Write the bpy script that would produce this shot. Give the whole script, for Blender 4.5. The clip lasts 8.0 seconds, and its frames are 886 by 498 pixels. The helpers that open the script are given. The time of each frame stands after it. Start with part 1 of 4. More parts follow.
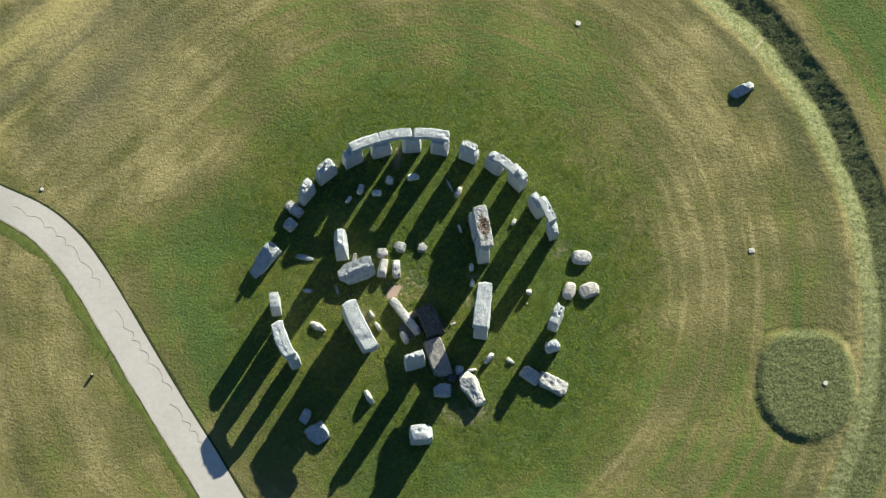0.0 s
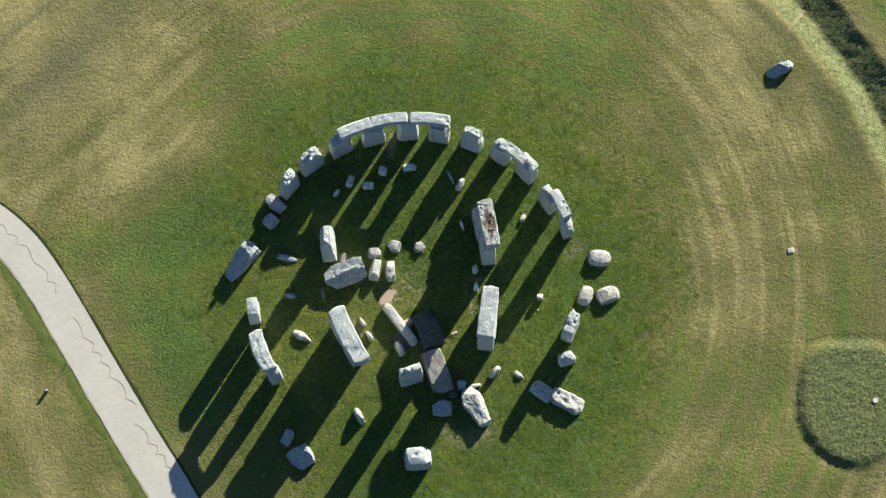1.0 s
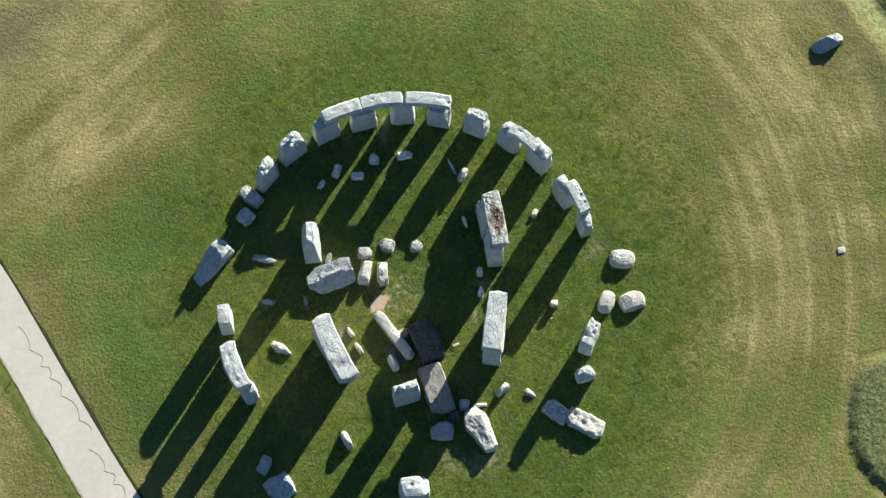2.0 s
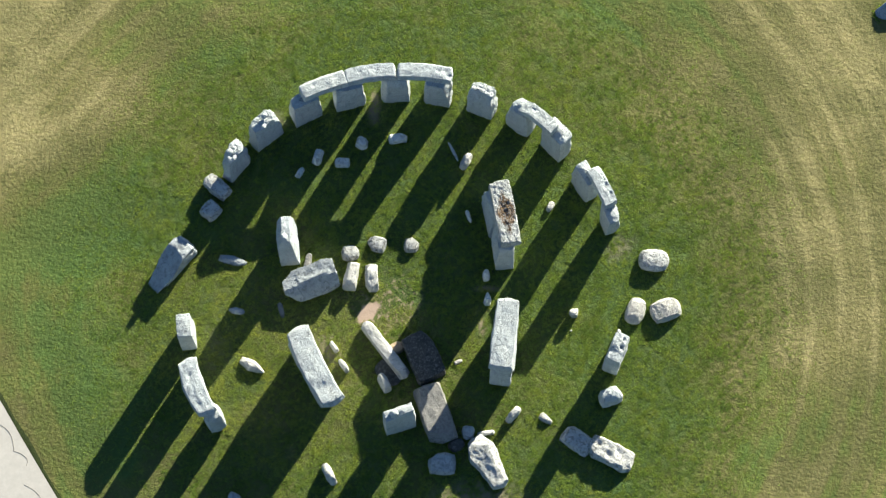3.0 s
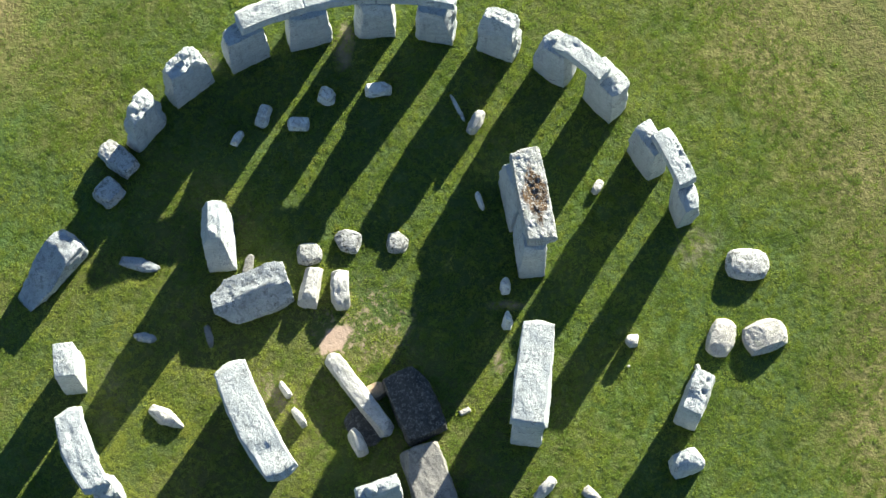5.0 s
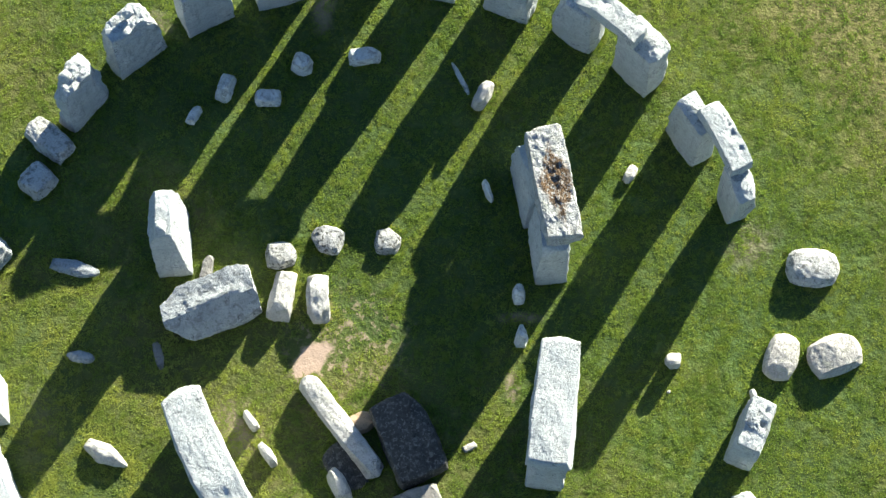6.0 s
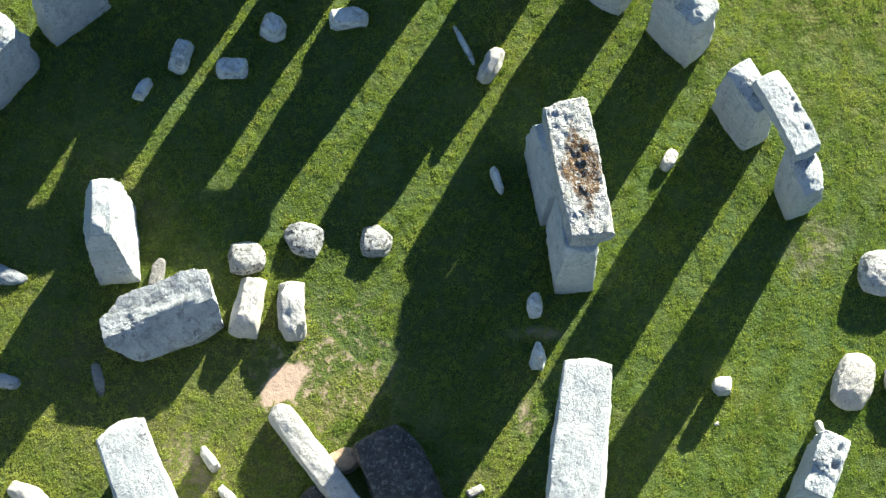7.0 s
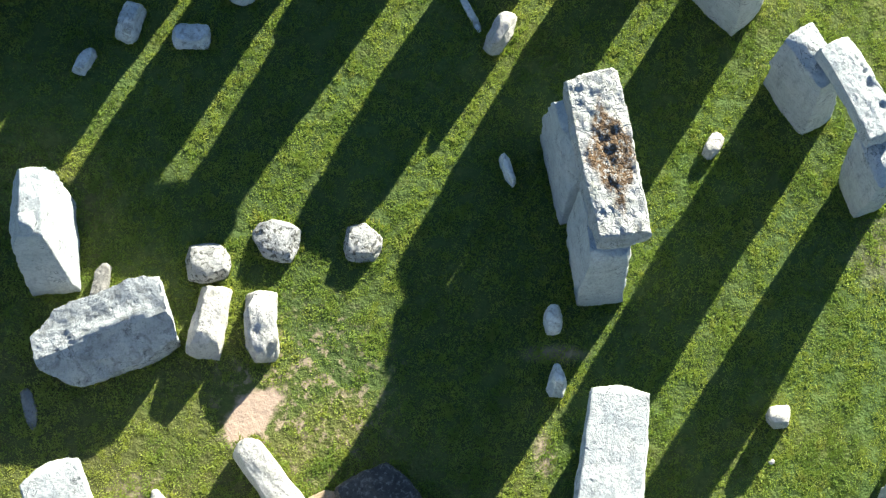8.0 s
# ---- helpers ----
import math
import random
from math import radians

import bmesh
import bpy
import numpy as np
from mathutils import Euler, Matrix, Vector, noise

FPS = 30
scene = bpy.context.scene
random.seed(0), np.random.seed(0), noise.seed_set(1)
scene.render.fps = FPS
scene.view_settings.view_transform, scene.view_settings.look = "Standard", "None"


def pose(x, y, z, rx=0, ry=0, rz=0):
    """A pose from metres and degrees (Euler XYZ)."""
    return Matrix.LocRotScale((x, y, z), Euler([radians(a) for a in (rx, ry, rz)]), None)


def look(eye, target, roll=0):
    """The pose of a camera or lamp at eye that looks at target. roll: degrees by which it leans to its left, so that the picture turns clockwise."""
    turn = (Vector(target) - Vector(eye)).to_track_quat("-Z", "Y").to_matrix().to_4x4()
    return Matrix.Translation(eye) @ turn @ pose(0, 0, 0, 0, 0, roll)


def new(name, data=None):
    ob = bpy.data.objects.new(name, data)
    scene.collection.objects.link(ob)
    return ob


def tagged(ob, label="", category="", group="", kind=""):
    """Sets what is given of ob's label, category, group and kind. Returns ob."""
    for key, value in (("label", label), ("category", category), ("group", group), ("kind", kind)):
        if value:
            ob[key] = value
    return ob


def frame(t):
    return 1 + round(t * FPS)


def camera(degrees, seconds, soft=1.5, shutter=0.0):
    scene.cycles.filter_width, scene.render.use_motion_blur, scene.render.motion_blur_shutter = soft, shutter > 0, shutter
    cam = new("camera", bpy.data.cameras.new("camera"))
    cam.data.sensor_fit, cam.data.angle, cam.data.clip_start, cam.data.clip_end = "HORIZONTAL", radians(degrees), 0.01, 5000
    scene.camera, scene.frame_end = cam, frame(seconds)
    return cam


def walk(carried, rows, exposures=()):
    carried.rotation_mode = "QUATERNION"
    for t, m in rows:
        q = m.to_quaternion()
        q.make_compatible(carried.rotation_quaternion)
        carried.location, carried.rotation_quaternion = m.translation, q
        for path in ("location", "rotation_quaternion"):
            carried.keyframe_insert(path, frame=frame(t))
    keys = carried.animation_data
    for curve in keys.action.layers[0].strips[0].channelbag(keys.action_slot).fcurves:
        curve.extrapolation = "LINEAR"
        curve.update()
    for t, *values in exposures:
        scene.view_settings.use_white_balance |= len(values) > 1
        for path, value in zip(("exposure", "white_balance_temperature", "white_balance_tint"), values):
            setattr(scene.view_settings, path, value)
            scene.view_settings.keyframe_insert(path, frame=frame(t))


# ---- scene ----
cam = camera(20.0, 8.0, soft=1.25)
ROWS = [
    (0.0, (2.84, -65.52, 264.98), (2.84, 4.02, 0.0), 0.00),
    (0.5, (2.84, -61.28, 248.91), (2.84, 4.00, 0.0), 0.00),
    (1.0, (2.84, -57.59, 234.93), (2.84, 3.98, 0.0), 0.00),
    (1.5, (2.84, -53.80, 220.56), (2.84, 3.96, 0.0), 0.00),
    (3.0, (2.84, -41.65, 174.32), (2.84, 3.90, 0.0), 0.00),
    (3.5, (2.84, -37.78, 159.54), (2.84, 3.88, 0.0), 0.00),
    (4.0, (2.84, -33.82, 144.40), (2.84, 3.86, 0.0), 0.00),
    (4.5, (2.84, -30.67, 132.34), (2.84, 3.85, 0.0), 0.00),
    (6.0, (2.84, -22.15, 99.67), (2.84, 3.86, 0.0), 0.00),
    (6.5, (2.84, -19.80, 90.69), (2.84, 3.88, 0.0), 0.00),
    (7.0, (2.84, -17.64, 82.44), (2.84, 3.91, 0.0), 0.00),
    (7.5, (2.84, -15.71, 75.09), (2.84, 3.95, 0.0), 0.00),
    (8.0, (2.84, -14.07, 68.89), (2.84, 4.00, 0.0), 0.00),
]
walk(cam, [(t, look(eye, target, roll)) for t, eye, target, roll in ROWS], [(0, 1.51), (1.5, 1.61), (3, 1.81), (4.5, 2.02), (6.5, 2.25), (8, 2.36)])

# ---- light ----
SUN_AZ, SUN_EL = 32.0, 18.5          # degrees clockwise from +y, and above the horizon
scene.view_settings.use_white_balance = True
scene.view_settings.white_balance_temperature, scene.view_settings.white_balance_tint = 5950, 7
world = bpy.data.worlds.new("sky")
scene.world = world
world.use_nodes = True
wn = world.node_tree
sky = wn.nodes.new("ShaderNodeTexSky")
sky.sky_type, sky.sun_disc = "NISHITA", False
sky.ozone_density, sky.dust_density = 3.5, 0.3
sky.sun_elevation, sky.sun_rotation = radians(SUN_EL), radians(SUN_AZ)
wn.nodes["Background"].inputs["Strength"].default_value = 0.0395
wn.links.new(sky.outputs["Color"], wn.nodes["Background"].inputs["Color"])
sun_dir = Vector((math.sin(radians(SUN_AZ)) * math.cos(radians(SUN_EL)), math.cos(radians(SUN_AZ)) * math.cos(radians(SUN_EL)), math.sin(radians(SUN_EL))))
sun = new("sun", bpy.data.lights.new("sun", "SUN"))
sun.data.energy, sun.data.angle, sun.data.color = 4.9, radians(0.5), (1.0, 0.89, 0.68)
sun.matrix_world = look(sun_dir * 200, (0, 0, 0))


# ---- materials ----
class Nodes:
    """A small wrapper for building node materials."""

    def __init__(self, name):
        self.mat = bpy.data.materials.new(name)
        self.mat.use_nodes = True
        self.tree = self.mat.node_tree
        self.bsdf = self.tree.nodes["Principled BSDF"]
        self.coord = self.tree.nodes.new("ShaderNodeTexCoord")

    def add(self, kind, **values):
        node = self.tree.nodes.new(kind)
        for key, value in values.items():
            node.inputs[key].default_value = value
        return node

    def link(self, a, b):
        self.tree.links.new(a, b)

    def noise(self, scale, detail=6.0, rough=0.6, space="Object", distortion=0.0):
        node = self.add("ShaderNodeTexNoise", Scale=scale, Detail=detail, Roughness=rough, Distortion=distortion)
        self.link(self.coord.outputs[space], node.inputs["Vector"])
        return node.outputs["Fac"]

    def voronoi(self, scale, space="Object"):
        node = self.add("ShaderNodeTexVoronoi", Scale=scale)
        self.link(self.coord.outputs[space], node.inputs["Vector"])
        return node.outputs["Distance"]

    def ramp(self, value, *stops):
        node = self.add("ShaderNodeValToRGB")
        e = node.color_ramp.elements
        while len(e) < len(stops):
            e.new(0.5)
        for el, (pos, col) in zip(e, stops):
            el.position = pos
            el.color = (*col, 1) if isinstance(col, tuple) else (col, col, col, 1)
        self.link(value, node.inputs["Fac"])
        return node.outputs["Color"]

    def step(self, value, lo, hi, to_lo=0.0, to_hi=1.0):
        node = self.add("ShaderNodeMapRange")
        node.inputs["From Min"].default_value, node.inputs["From Max"].default_value = lo, hi
        node.inputs["To Min"].default_value, node.inputs["To Max"].default_value = to_lo, to_hi
        self.link(value, node.inputs["Value"])
        return node.outputs["Result"]

    def math(self, op, a, b=0.0):
        node = self.tree.nodes.new("ShaderNodeMath")
        node.operation = op
        for i, v in enumerate((a, b)):
            if isinstance(v, (int, float)):
                node.inputs[i].default_value = v
            else:
                self.link(v, node.inputs[i])
        return node.outputs[0]

    def mix(self, fac, a, b, blend="MIX"):
        node = self.tree.nodes.new("ShaderNodeMix")
        node.data_type, node.blend_type = "RGBA", blend
        for i, v in ((0, fac), (6, a), (7, b)):
            if isinstance(v, (int, float)):
                node.inputs[i].default_value = v
            elif isinstance(v, tuple):
                node.inputs[i].default_value = (*v, 1)
            else:
                self.link(v, node.inputs[i])
        return node.outputs[2]

    def bump(self, height, strength, distance):
        node = self.add("ShaderNodeBump", Strength=strength, Distance=distance)
        self.link(height, node.inputs["Height"])
        self.link(node.outputs["Normal"], self.bsdf.inputs["Normal"])

    def done(self, color, rough=0.9):
        if isinstance(color, tuple):
            self.bsdf.inputs["Base Color"].default_value = (*color, 1)
        else:
            self.link(color, self.bsdf.inputs["Base Color"])
        self.bsdf.inputs["Roughness"].default_value = rough
        self.bsdf.inputs["Specular IOR Level"].default_value = 0.25
        return self.mat


def stone_material(name, light, dark, lichen=(0.30, 0.31, 0.24), spots=0.5, moss=None, fleck=3.1, dots=None, dot_scale=11.0):
    """Weathered stone: broad stains, grain, lichen flecks and pits; moss adds brown growth in patches."""
    n = Nodes(name)
    col = n.mix(n.step(n.noise(0.9, 5, 0.6), 0.32, 0.68), dark, light)
    col = n.mix(n.step(n.noise(4.5, 6, 0.75), 0.50, 0.72, 0, 0.5), col, tuple(0.55 * c for c in dark))
    col = n.mix(n.math("MULTIPLY", n.step(n.noise(fleck, 4, 0.6, distortion=0.6), 0.52, 0.62), spots), col, lichen)
    col = n.mix(n.step(n.voronoi(dot_scale), 0.10, 0.17, 0.35 if dots is None else 0.9, 0.0), col, dots or tuple(min(1, 1.12 * c) for c in light))
    col = n.mix(n.step(n.noise(12.0, 4, 0.7), 0.52, 0.68, 0, 0.42), col, tuple(0.40 * c for c in dark))
    col = n.mix(n.step(n.voronoi(5.5), 0.06, 0.13, 0.6, 0.0), col, tuple(0.3 * c for c in dark))
    # rain streaks down the faces, and winding cracks
    tall = n.tree.nodes.new("ShaderNodeMapping")
    tall.inputs["Scale"].default_value = (3.2, 3.2, 0.55)
    n.link(n.coord.outputs["Object"], tall.inputs["Vector"])
    streak = n.add("ShaderNodeTexNoise", Scale=1.0, Detail=5.0, Roughness=0.65)
    n.link(tall.outputs[0], streak.inputs["Vector"])
    col = n.mix(n.step(streak.outputs["Fac"], 0.56, 0.70, 0, 0.5), col, tuple(0.45 * c for c in dark))
    crack = n.math("ABSOLUTE", n.math("SUBTRACT", n.noise(1.7, 4, 0.6, distortion=1.6), 0.5))
    crack = n.math("MULTIPLY", n.step(crack, 0.004, 0.018, 0.75, 0.0), n.step(n.noise(0.85, 2, 0.5), 0.52, 0.60))
    col = n.mix(crack, col, tuple(0.22 * c for c in dark))
    if moss:
        # growth and nest litter over the middle of the top
        sep = n.tree.nodes.new("ShaderNodeSeparateXYZ")
        n.link(n.coord.outputs["Object"], sep.inputs[0])
        far = n.math("ADD", n.math("ABSOLUTE", n.math("MULTIPLY", n.math("ADD", sep.outputs[0], 0.1), 0.62)), n.math("ABSOLUTE", n.math("MULTIPLY", n.math("ADD", sep.outputs[1], 0.1), 1.3)))
        far = n.math("ADD", far, n.math("MULTIPLY", n.math("SUBTRACT", n.noise(1.6, 3, 0.5), 0.5), 1.6))
        litter = n.math("MULTIPLY", n.step(far, 1.05, 0.75), n.step(n.noise(8.0, 4, 0.7), 0.36, 0.50))
        litter = n.math("MULTIPLY", litter, n.step(sep.outputs[2], 0.75, 0.9))
        col = n.mix(litter, col, n.mix(n.step(n.noise(3.0, 3, 0.6), 0.33, 0.45), (0.085, 0.06, 0.04), moss))
    rnd = n.tree.nodes.new("ShaderNodeObjectInfo").outputs["Random"]
    col = n.mix(0.5, col, n.mix(n.step(rnd, 0, 1), (0.45, 0.46, 0.48), (0.56, 0.55, 0.53)), "OVERLAY")
    h = n.math("ADD", n.noise(5.0, 8, 0.72), n.math("MULTIPLY", n.noise(22.0, 4, 0.65), 0.16))
    h = n.math("SUBTRACT", h, n.step(n.voronoi(2.3), 0.05, 0.14, 0.25, 0.0))
    h = n.math("SUBTRACT", h, n.step(n.voronoi(5.5), 0.05, 0.15, 0.2, 0.0))
    h = n.math("SUBTRACT", h, n.math("MULTIPLY", crack, 0.5))
    if moss:
        worm = n.math("ABSOLUTE", n.math("SUBTRACT", n.noise(4.2, 2, 0.5, distortion=1.2), 0.5))
        h = n.math("SUBTRACT", h, n.step(worm, 0.0, 0.07, 0.5, 0.0))
    n.bump(h, 1.0, 0.10)
    return n.done(col, 0.92)


SARSEN = stone_material("sarsen", (0.48, 0.508, 0.512), (0.365, 0.396, 0.405), lichen=(0.33, 0.35, 0.34), spots=0.40)
SARSEN_MOSSY = stone_material("sarsen_mossy", (0.55, 0.555, 0.54), (0.395, 0.408, 0.40), spots=0.45, moss=(0.135, 0.085, 0.045))
SARSEN_WARM = stone_material("sarsen_warm", (0.49, 0.475, 0.45), (0.335, 0.325, 0.308), spots=0.55)
SARSEN_GREY = stone_material("sarsen_grey", (0.31, 0.30, 0.282), (0.205, 0.20, 0.19), lichen=(0.14, 0.135, 0.125), spots=0.5)
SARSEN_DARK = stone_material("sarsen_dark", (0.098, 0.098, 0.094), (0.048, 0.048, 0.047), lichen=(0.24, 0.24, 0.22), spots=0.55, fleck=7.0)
# darker weathered sarsen, with bluish shade also put into its base colour
SARSEN_SLATE = stone_material("sarsen_slate", (0.46, 0.485, 0.50), (0.29, 0.315, 0.33), lichen=(0.17, 0.18, 0.18), spots=0.6)
SARSEN_RUGGED = stone_material("sarsen_rugged", (0.55, 0.55, 0.53), (0.36, 0.365, 0.355), lichen=(0.15, 0.15, 0.13), spots=0.75, fleck=4.0)
# base colour raised and cooled to lighten the bluestones standing in shade
BLUESTONE = stone_material("bluestone", (0.70, 0.74, 0.735), (0.49, 0.52, 0.525), lichen=(0.22, 0.22, 0.20), spots=0.6)
BLUESTONE_MOTTLED = stone_material("bluestone_mottled", (0.50, 0.51, 0.50), (0.25, 0.255, 0.25), lichen=(0.07, 0.07, 0.062), spots=0.95, fleck=7.0)
TAN_STONE = stone_material("tan_stone", (0.40, 0.31, 0.215), (0.27, 0.205, 0.14), lichen=(0.2, 0.17, 0.12), spots=0.3)
BLUESTONE_PALE = stone_material("bluestone_pale", (0.55, 0.54, 0.515), (0.405, 0.398, 0.38), spots=0.35)


def grass_material():
    """Mown grass: greener round the stones, straw-coloured further out, with worn bare soil in a few places."""
    n = Nodes("grass")
    pos = n.tree.nodes.new("ShaderNodeSeparateXYZ")
    n.link(n.coord.outputs["Object"], pos.inputs[0])
    x, y = pos.outputs[0], pos.outputs[1]
    wob_a, wob_b = n.noise(1.1, 5, 0.65), n.noise(0.16, 5, 0.62)

    def spot(cx, cy, rx, ry, soft=0.35, wobble=0.5, turn=0.0, wide=False):
        c, s = math.cos(radians(turn)), math.sin(radians(turn))
        px, py = n.math("SUBTRACT", x, cx), n.math("SUBTRACT", y, cy)
        dx = n.math("DIVIDE", n.math("ADD", n.math("MULTIPLY", px, c), n.math("MULTIPLY", py, s)), rx)
        dy = n.math("DIVIDE", n.math("SUBTRACT", n.math("MULTIPLY", py, c), n.math("MULTIPLY", px, s)), ry)
        d = n.math("SQRT", n.math("ADD", n.math("MULTIPLY", dx, dx), n.math("MULTIPLY", dy, dy)))
        d = n.math("ADD", d, n.math("MULTIPLY", n.math("SUBTRACT", wob_b if wide else wob_a, 0.5), wobble * 2))
        return n.step(d, 1 + soft, 1 - soft)

    def scaled(value, k):
        return n.math("MULTIPLY", value, k)

    broad, mid, fine, tiny = n.noise(0.06, 4, 0.55), n.noise(0.30, 4, 0.6), n.noise(2.3, 6, 0.72), n.noise(11.0, 4, 0.75)
    r = n.math("SQRT", n.math("ADD", n.math("MULTIPLY", x, x), n.math("MULTIPLY", y, y)))
    az = n.math("ARCTAN2", x, y)
    # streaks that follow the circle, left by mowing and feet
    polar = n.tree.nodes.new("ShaderNodeCombineXYZ")
    n.link(scaled(r, 1.0), polar.inputs[0])
    n.link(scaled(az, 1.5), polar.inputs[1])
    streak = n.add("ShaderNodeTexNoise", Scale=1.05, Detail=3.0, Roughness=0.5)
    n.link(polar.outputs[0], streak.inputs["Vector"])
    lane = n.add("ShaderNodeTexNoise", Scale=0.22, Detail=3.0, Roughness=0.5)
    n.link(polar.outputs[0], lane.inputs["Vector"])
    # straight drag marks of the old track, up and to the left
    drag = n.tree.nodes.new("ShaderNodeCombineXYZ")
    c, s = math.cos(radians(40)), math.sin(radians(40))
    n.link(n.math("ADD", scaled(x, c * 0.055), scaled(y, s * 0.055)), drag.inputs[0])
    n.link(n.math("SUBTRACT", scaled(y, c * 0.75), scaled(x, s * 0.75)), drag.inputs[1])
    marks = n.add("ShaderNodeTexNoise", Scale=0.8, Detail=4.0, Roughness=0.55)
    n.link(drag.outputs[0], marks.inputs["Vector"])
    upleft = spot(-44, 27, 24, 15, 0.6, 0.3, -20, True)
    dry = n.math("ADD", n.step(r, 15.0, 30.0, 0.08, 0.80), scaled(n.math("SUBTRACT", broad, 0.5), 2.6))
    dry = n.math("ADD", dry, scaled(n.math("SUBTRACT", mid, 0.5), 1.3))
    out = n.step(r, 18, 30)
    dry = n.math("ADD", dry, n.math("MULTIPLY", out, n.math("MULTIPLY", n.step(x, -32, -12, 0.35, 1.0), scaled(n.math("SUBTRACT", streak.outputs["Fac"], 0.5), 2.3))))
    dry = n.math("ADD", dry, n.math("MULTIPLY", out, scaled(n.math("SUBTRACT", lane.outputs["Fac"], 0.5), 1.5)))
    dry = n.math("ADD", dry, n.math("MULTIPLY", upleft, scaled(n.math("SUBTRACT", marks.outputs["Fac"], 0.45), 3.0)))
    for cx, cy, rx, ry, k in ((2, 27, 13, 9, -0.34), (-27, -3, 8, 18, -0.24), (-28, 20, 12, 9, 0.42), (-33, 13, 8, 5, 0.25), (-28, 5.5, 10, 3.2, -0.6), (-44, 27, 22, 15, 0.14), (31, 17, 9, 13, 0.22), (24, -18, 14, 10, -0.34), (-42, -18, 12, 12, 0.22), (12, -26, 16, 8, -0.22), (18, 0, 6, 14, -0.2), (36.4, 22.2, 2.2, 1.7, -0.7), (-11.5, -3.5, 7, 6, 0.25), (-5.5, -2.2, 4, 3.2, 0.3), (-14, -13, 6, 5, 0.2), (29, 6, 8, 14, 0.06), (-19, 14, 8, 8, -0.4), (21, -6, 5, 8, -0.3), (-2, 20, 14, 5, -0.1)):
        dry = n.math("ADD", dry, scaled(spot(cx, cy, rx, ry, 0.7, 0.35, 0, True), k))
    dry = n.math("SUBTRACT", dry, n.math("MULTIPLY", n.step(r, 53.5, 58.0), n.step(x, 20, 32, 0, 0.75)))
    tone = n.math("ADD", dry, scaled(n.math("SUBTRACT", fine, 0.5), 0.7))
    tone = n.math("MAXIMUM", tone, n.math("MULTIPLY", n.step(r, 53.0, 51.0), n.math("ADD", n.step(r, 17, 28, -0.4, 0.17), scaled(upleft, 0.22))))
    col = n.ramp(n.step(tone, -0.3, 1.3), (0.0, (0.056, 0.118, 0.031)), (0.22, (0.099, 0.162, 0.038)), (0.40, (0.152, 0.170, 0.044)), (0.56, (0.170, 0.158, 0.056)), (0.74, (0.208, 0.182, 0.076)), (1.0, (0.305, 0.262, 0.118)))
    col = n.mix(n.math("MULTIPLY", n.step(tiny, 0.34, 0.56, 0.16, 0.0), n.step(r, 18, 34, 1.0, 0.55)), col, (0.030, 0.034, 0.007))
    col = n.mix(n.step(n.noise(0.8, 4, 0.6), 0.55, 0.72, 0, 0.35), col, (0.140, 0.155, 0.034))
    col = n.mix(n.step(n.noise(0.11, 4, 0.6), 0.44, 0.62, 0.45, 0.0), col, (0.050, 0.062, 0.018))
    col = n.mix(n.step(n.noise(4.2, 3, 0.6), 0.32, 0.55, 0.35, 0.0), col, (0.040, 0.060, 0.020))
    col = n.mix(n.step(n.noise(3.1, 3, 0.6), 0.55, 0.72, 0.0, 0.35), col, (0.21, 0.215, 0.055))
    # old track at the upper left: yellow dry ruts and grey smudges between them
    rut = n.add("ShaderNodeTexNoise", Scale=0.42, Detail=3.0, Roughness=0.5)
    n.link(drag.outputs[0], rut.inputs["Vector"])
    track = spot(-42, 26, 18, 6, 0.5, 0.4, 45, True)
    col = n.mix(n.math("MULTIPLY", track, n.step(rut.outputs["Fac"], 0.50, 0.60, 0, 0.75)), col, (0.300, 0.265, 0.105))
    col = n.mix(n.math("MULTIPLY", track, n.step(rut.outputs["Fac"], 0.47, 0.38, 0, 0.7)), col, (0.098, 0.098, 0.054))
    col = n.mix(scaled(spot(-30, 30, 4.5, 2.2, 0.8, 0.8, 10, True), 0.55), col, (0.085, 0.090, 0.045))
    col = n.mix(scaled(spot(-35.5, 22, 7, 2.0, 0.8, 0.6, 45, True), 0.7), col, (0.095, 0.092, 0.055))
    # distance from the ditch's foot
    line = n.math("MINIMUM", n.math("MAXIMUM", n.math("SUBTRACT", scaled(az, 57.296), 65.0), -30.0), 40.0)
    rr = n.math("SUBTRACT", n.math("SUBTRACT", r, 48.73), scaled(line, 0.055))
    rr = n.math("ADD", rr, scaled(n.math("SUBTRACT", wob_b, 0.5), 1.0))
    east = n.step(x, 20, 30)
    # darker grey-green belt inside the ditch
    col = n.mix(n.math("MULTIPLY", n.math("MULTIPLY", n.step(rr, -7.0, -3.6), n.step(rr, -2.2, -2.9)), n.math("MULTIPLY", east, n.step(wob_b, 0.38, 0.55, 0, 0.6))), col, (0.078, 0.084, 0.040))
    # ditch's inner slope: sunlit brightness put into a pale grass colour; straw beyond its outer lip
    pale = n.ramp(n.noise(2.6, 6, 0.8), (0.36, (0.060, 0.085, 0.024)), (0.5, (0.160, 0.172, 0.075)), (0.66, (0.225, 0.228, 0.122)))
    col = n.mix(n.math("MULTIPLY", n.math("MULTIPLY", n.step(rr, -2.2, -1.8), n.step(rr, 0.3, 0.0)), n.step(x, 10, 25)), col, pale)
    col = n.mix(n.math("MULTIPLY", n.math("MULTIPLY", n.step(rr, 2.6, 3.0), n.step(rr, 5.6, 3.6)), scaled(east, 0.75)), col, (0.165, 0.150, 0.062))
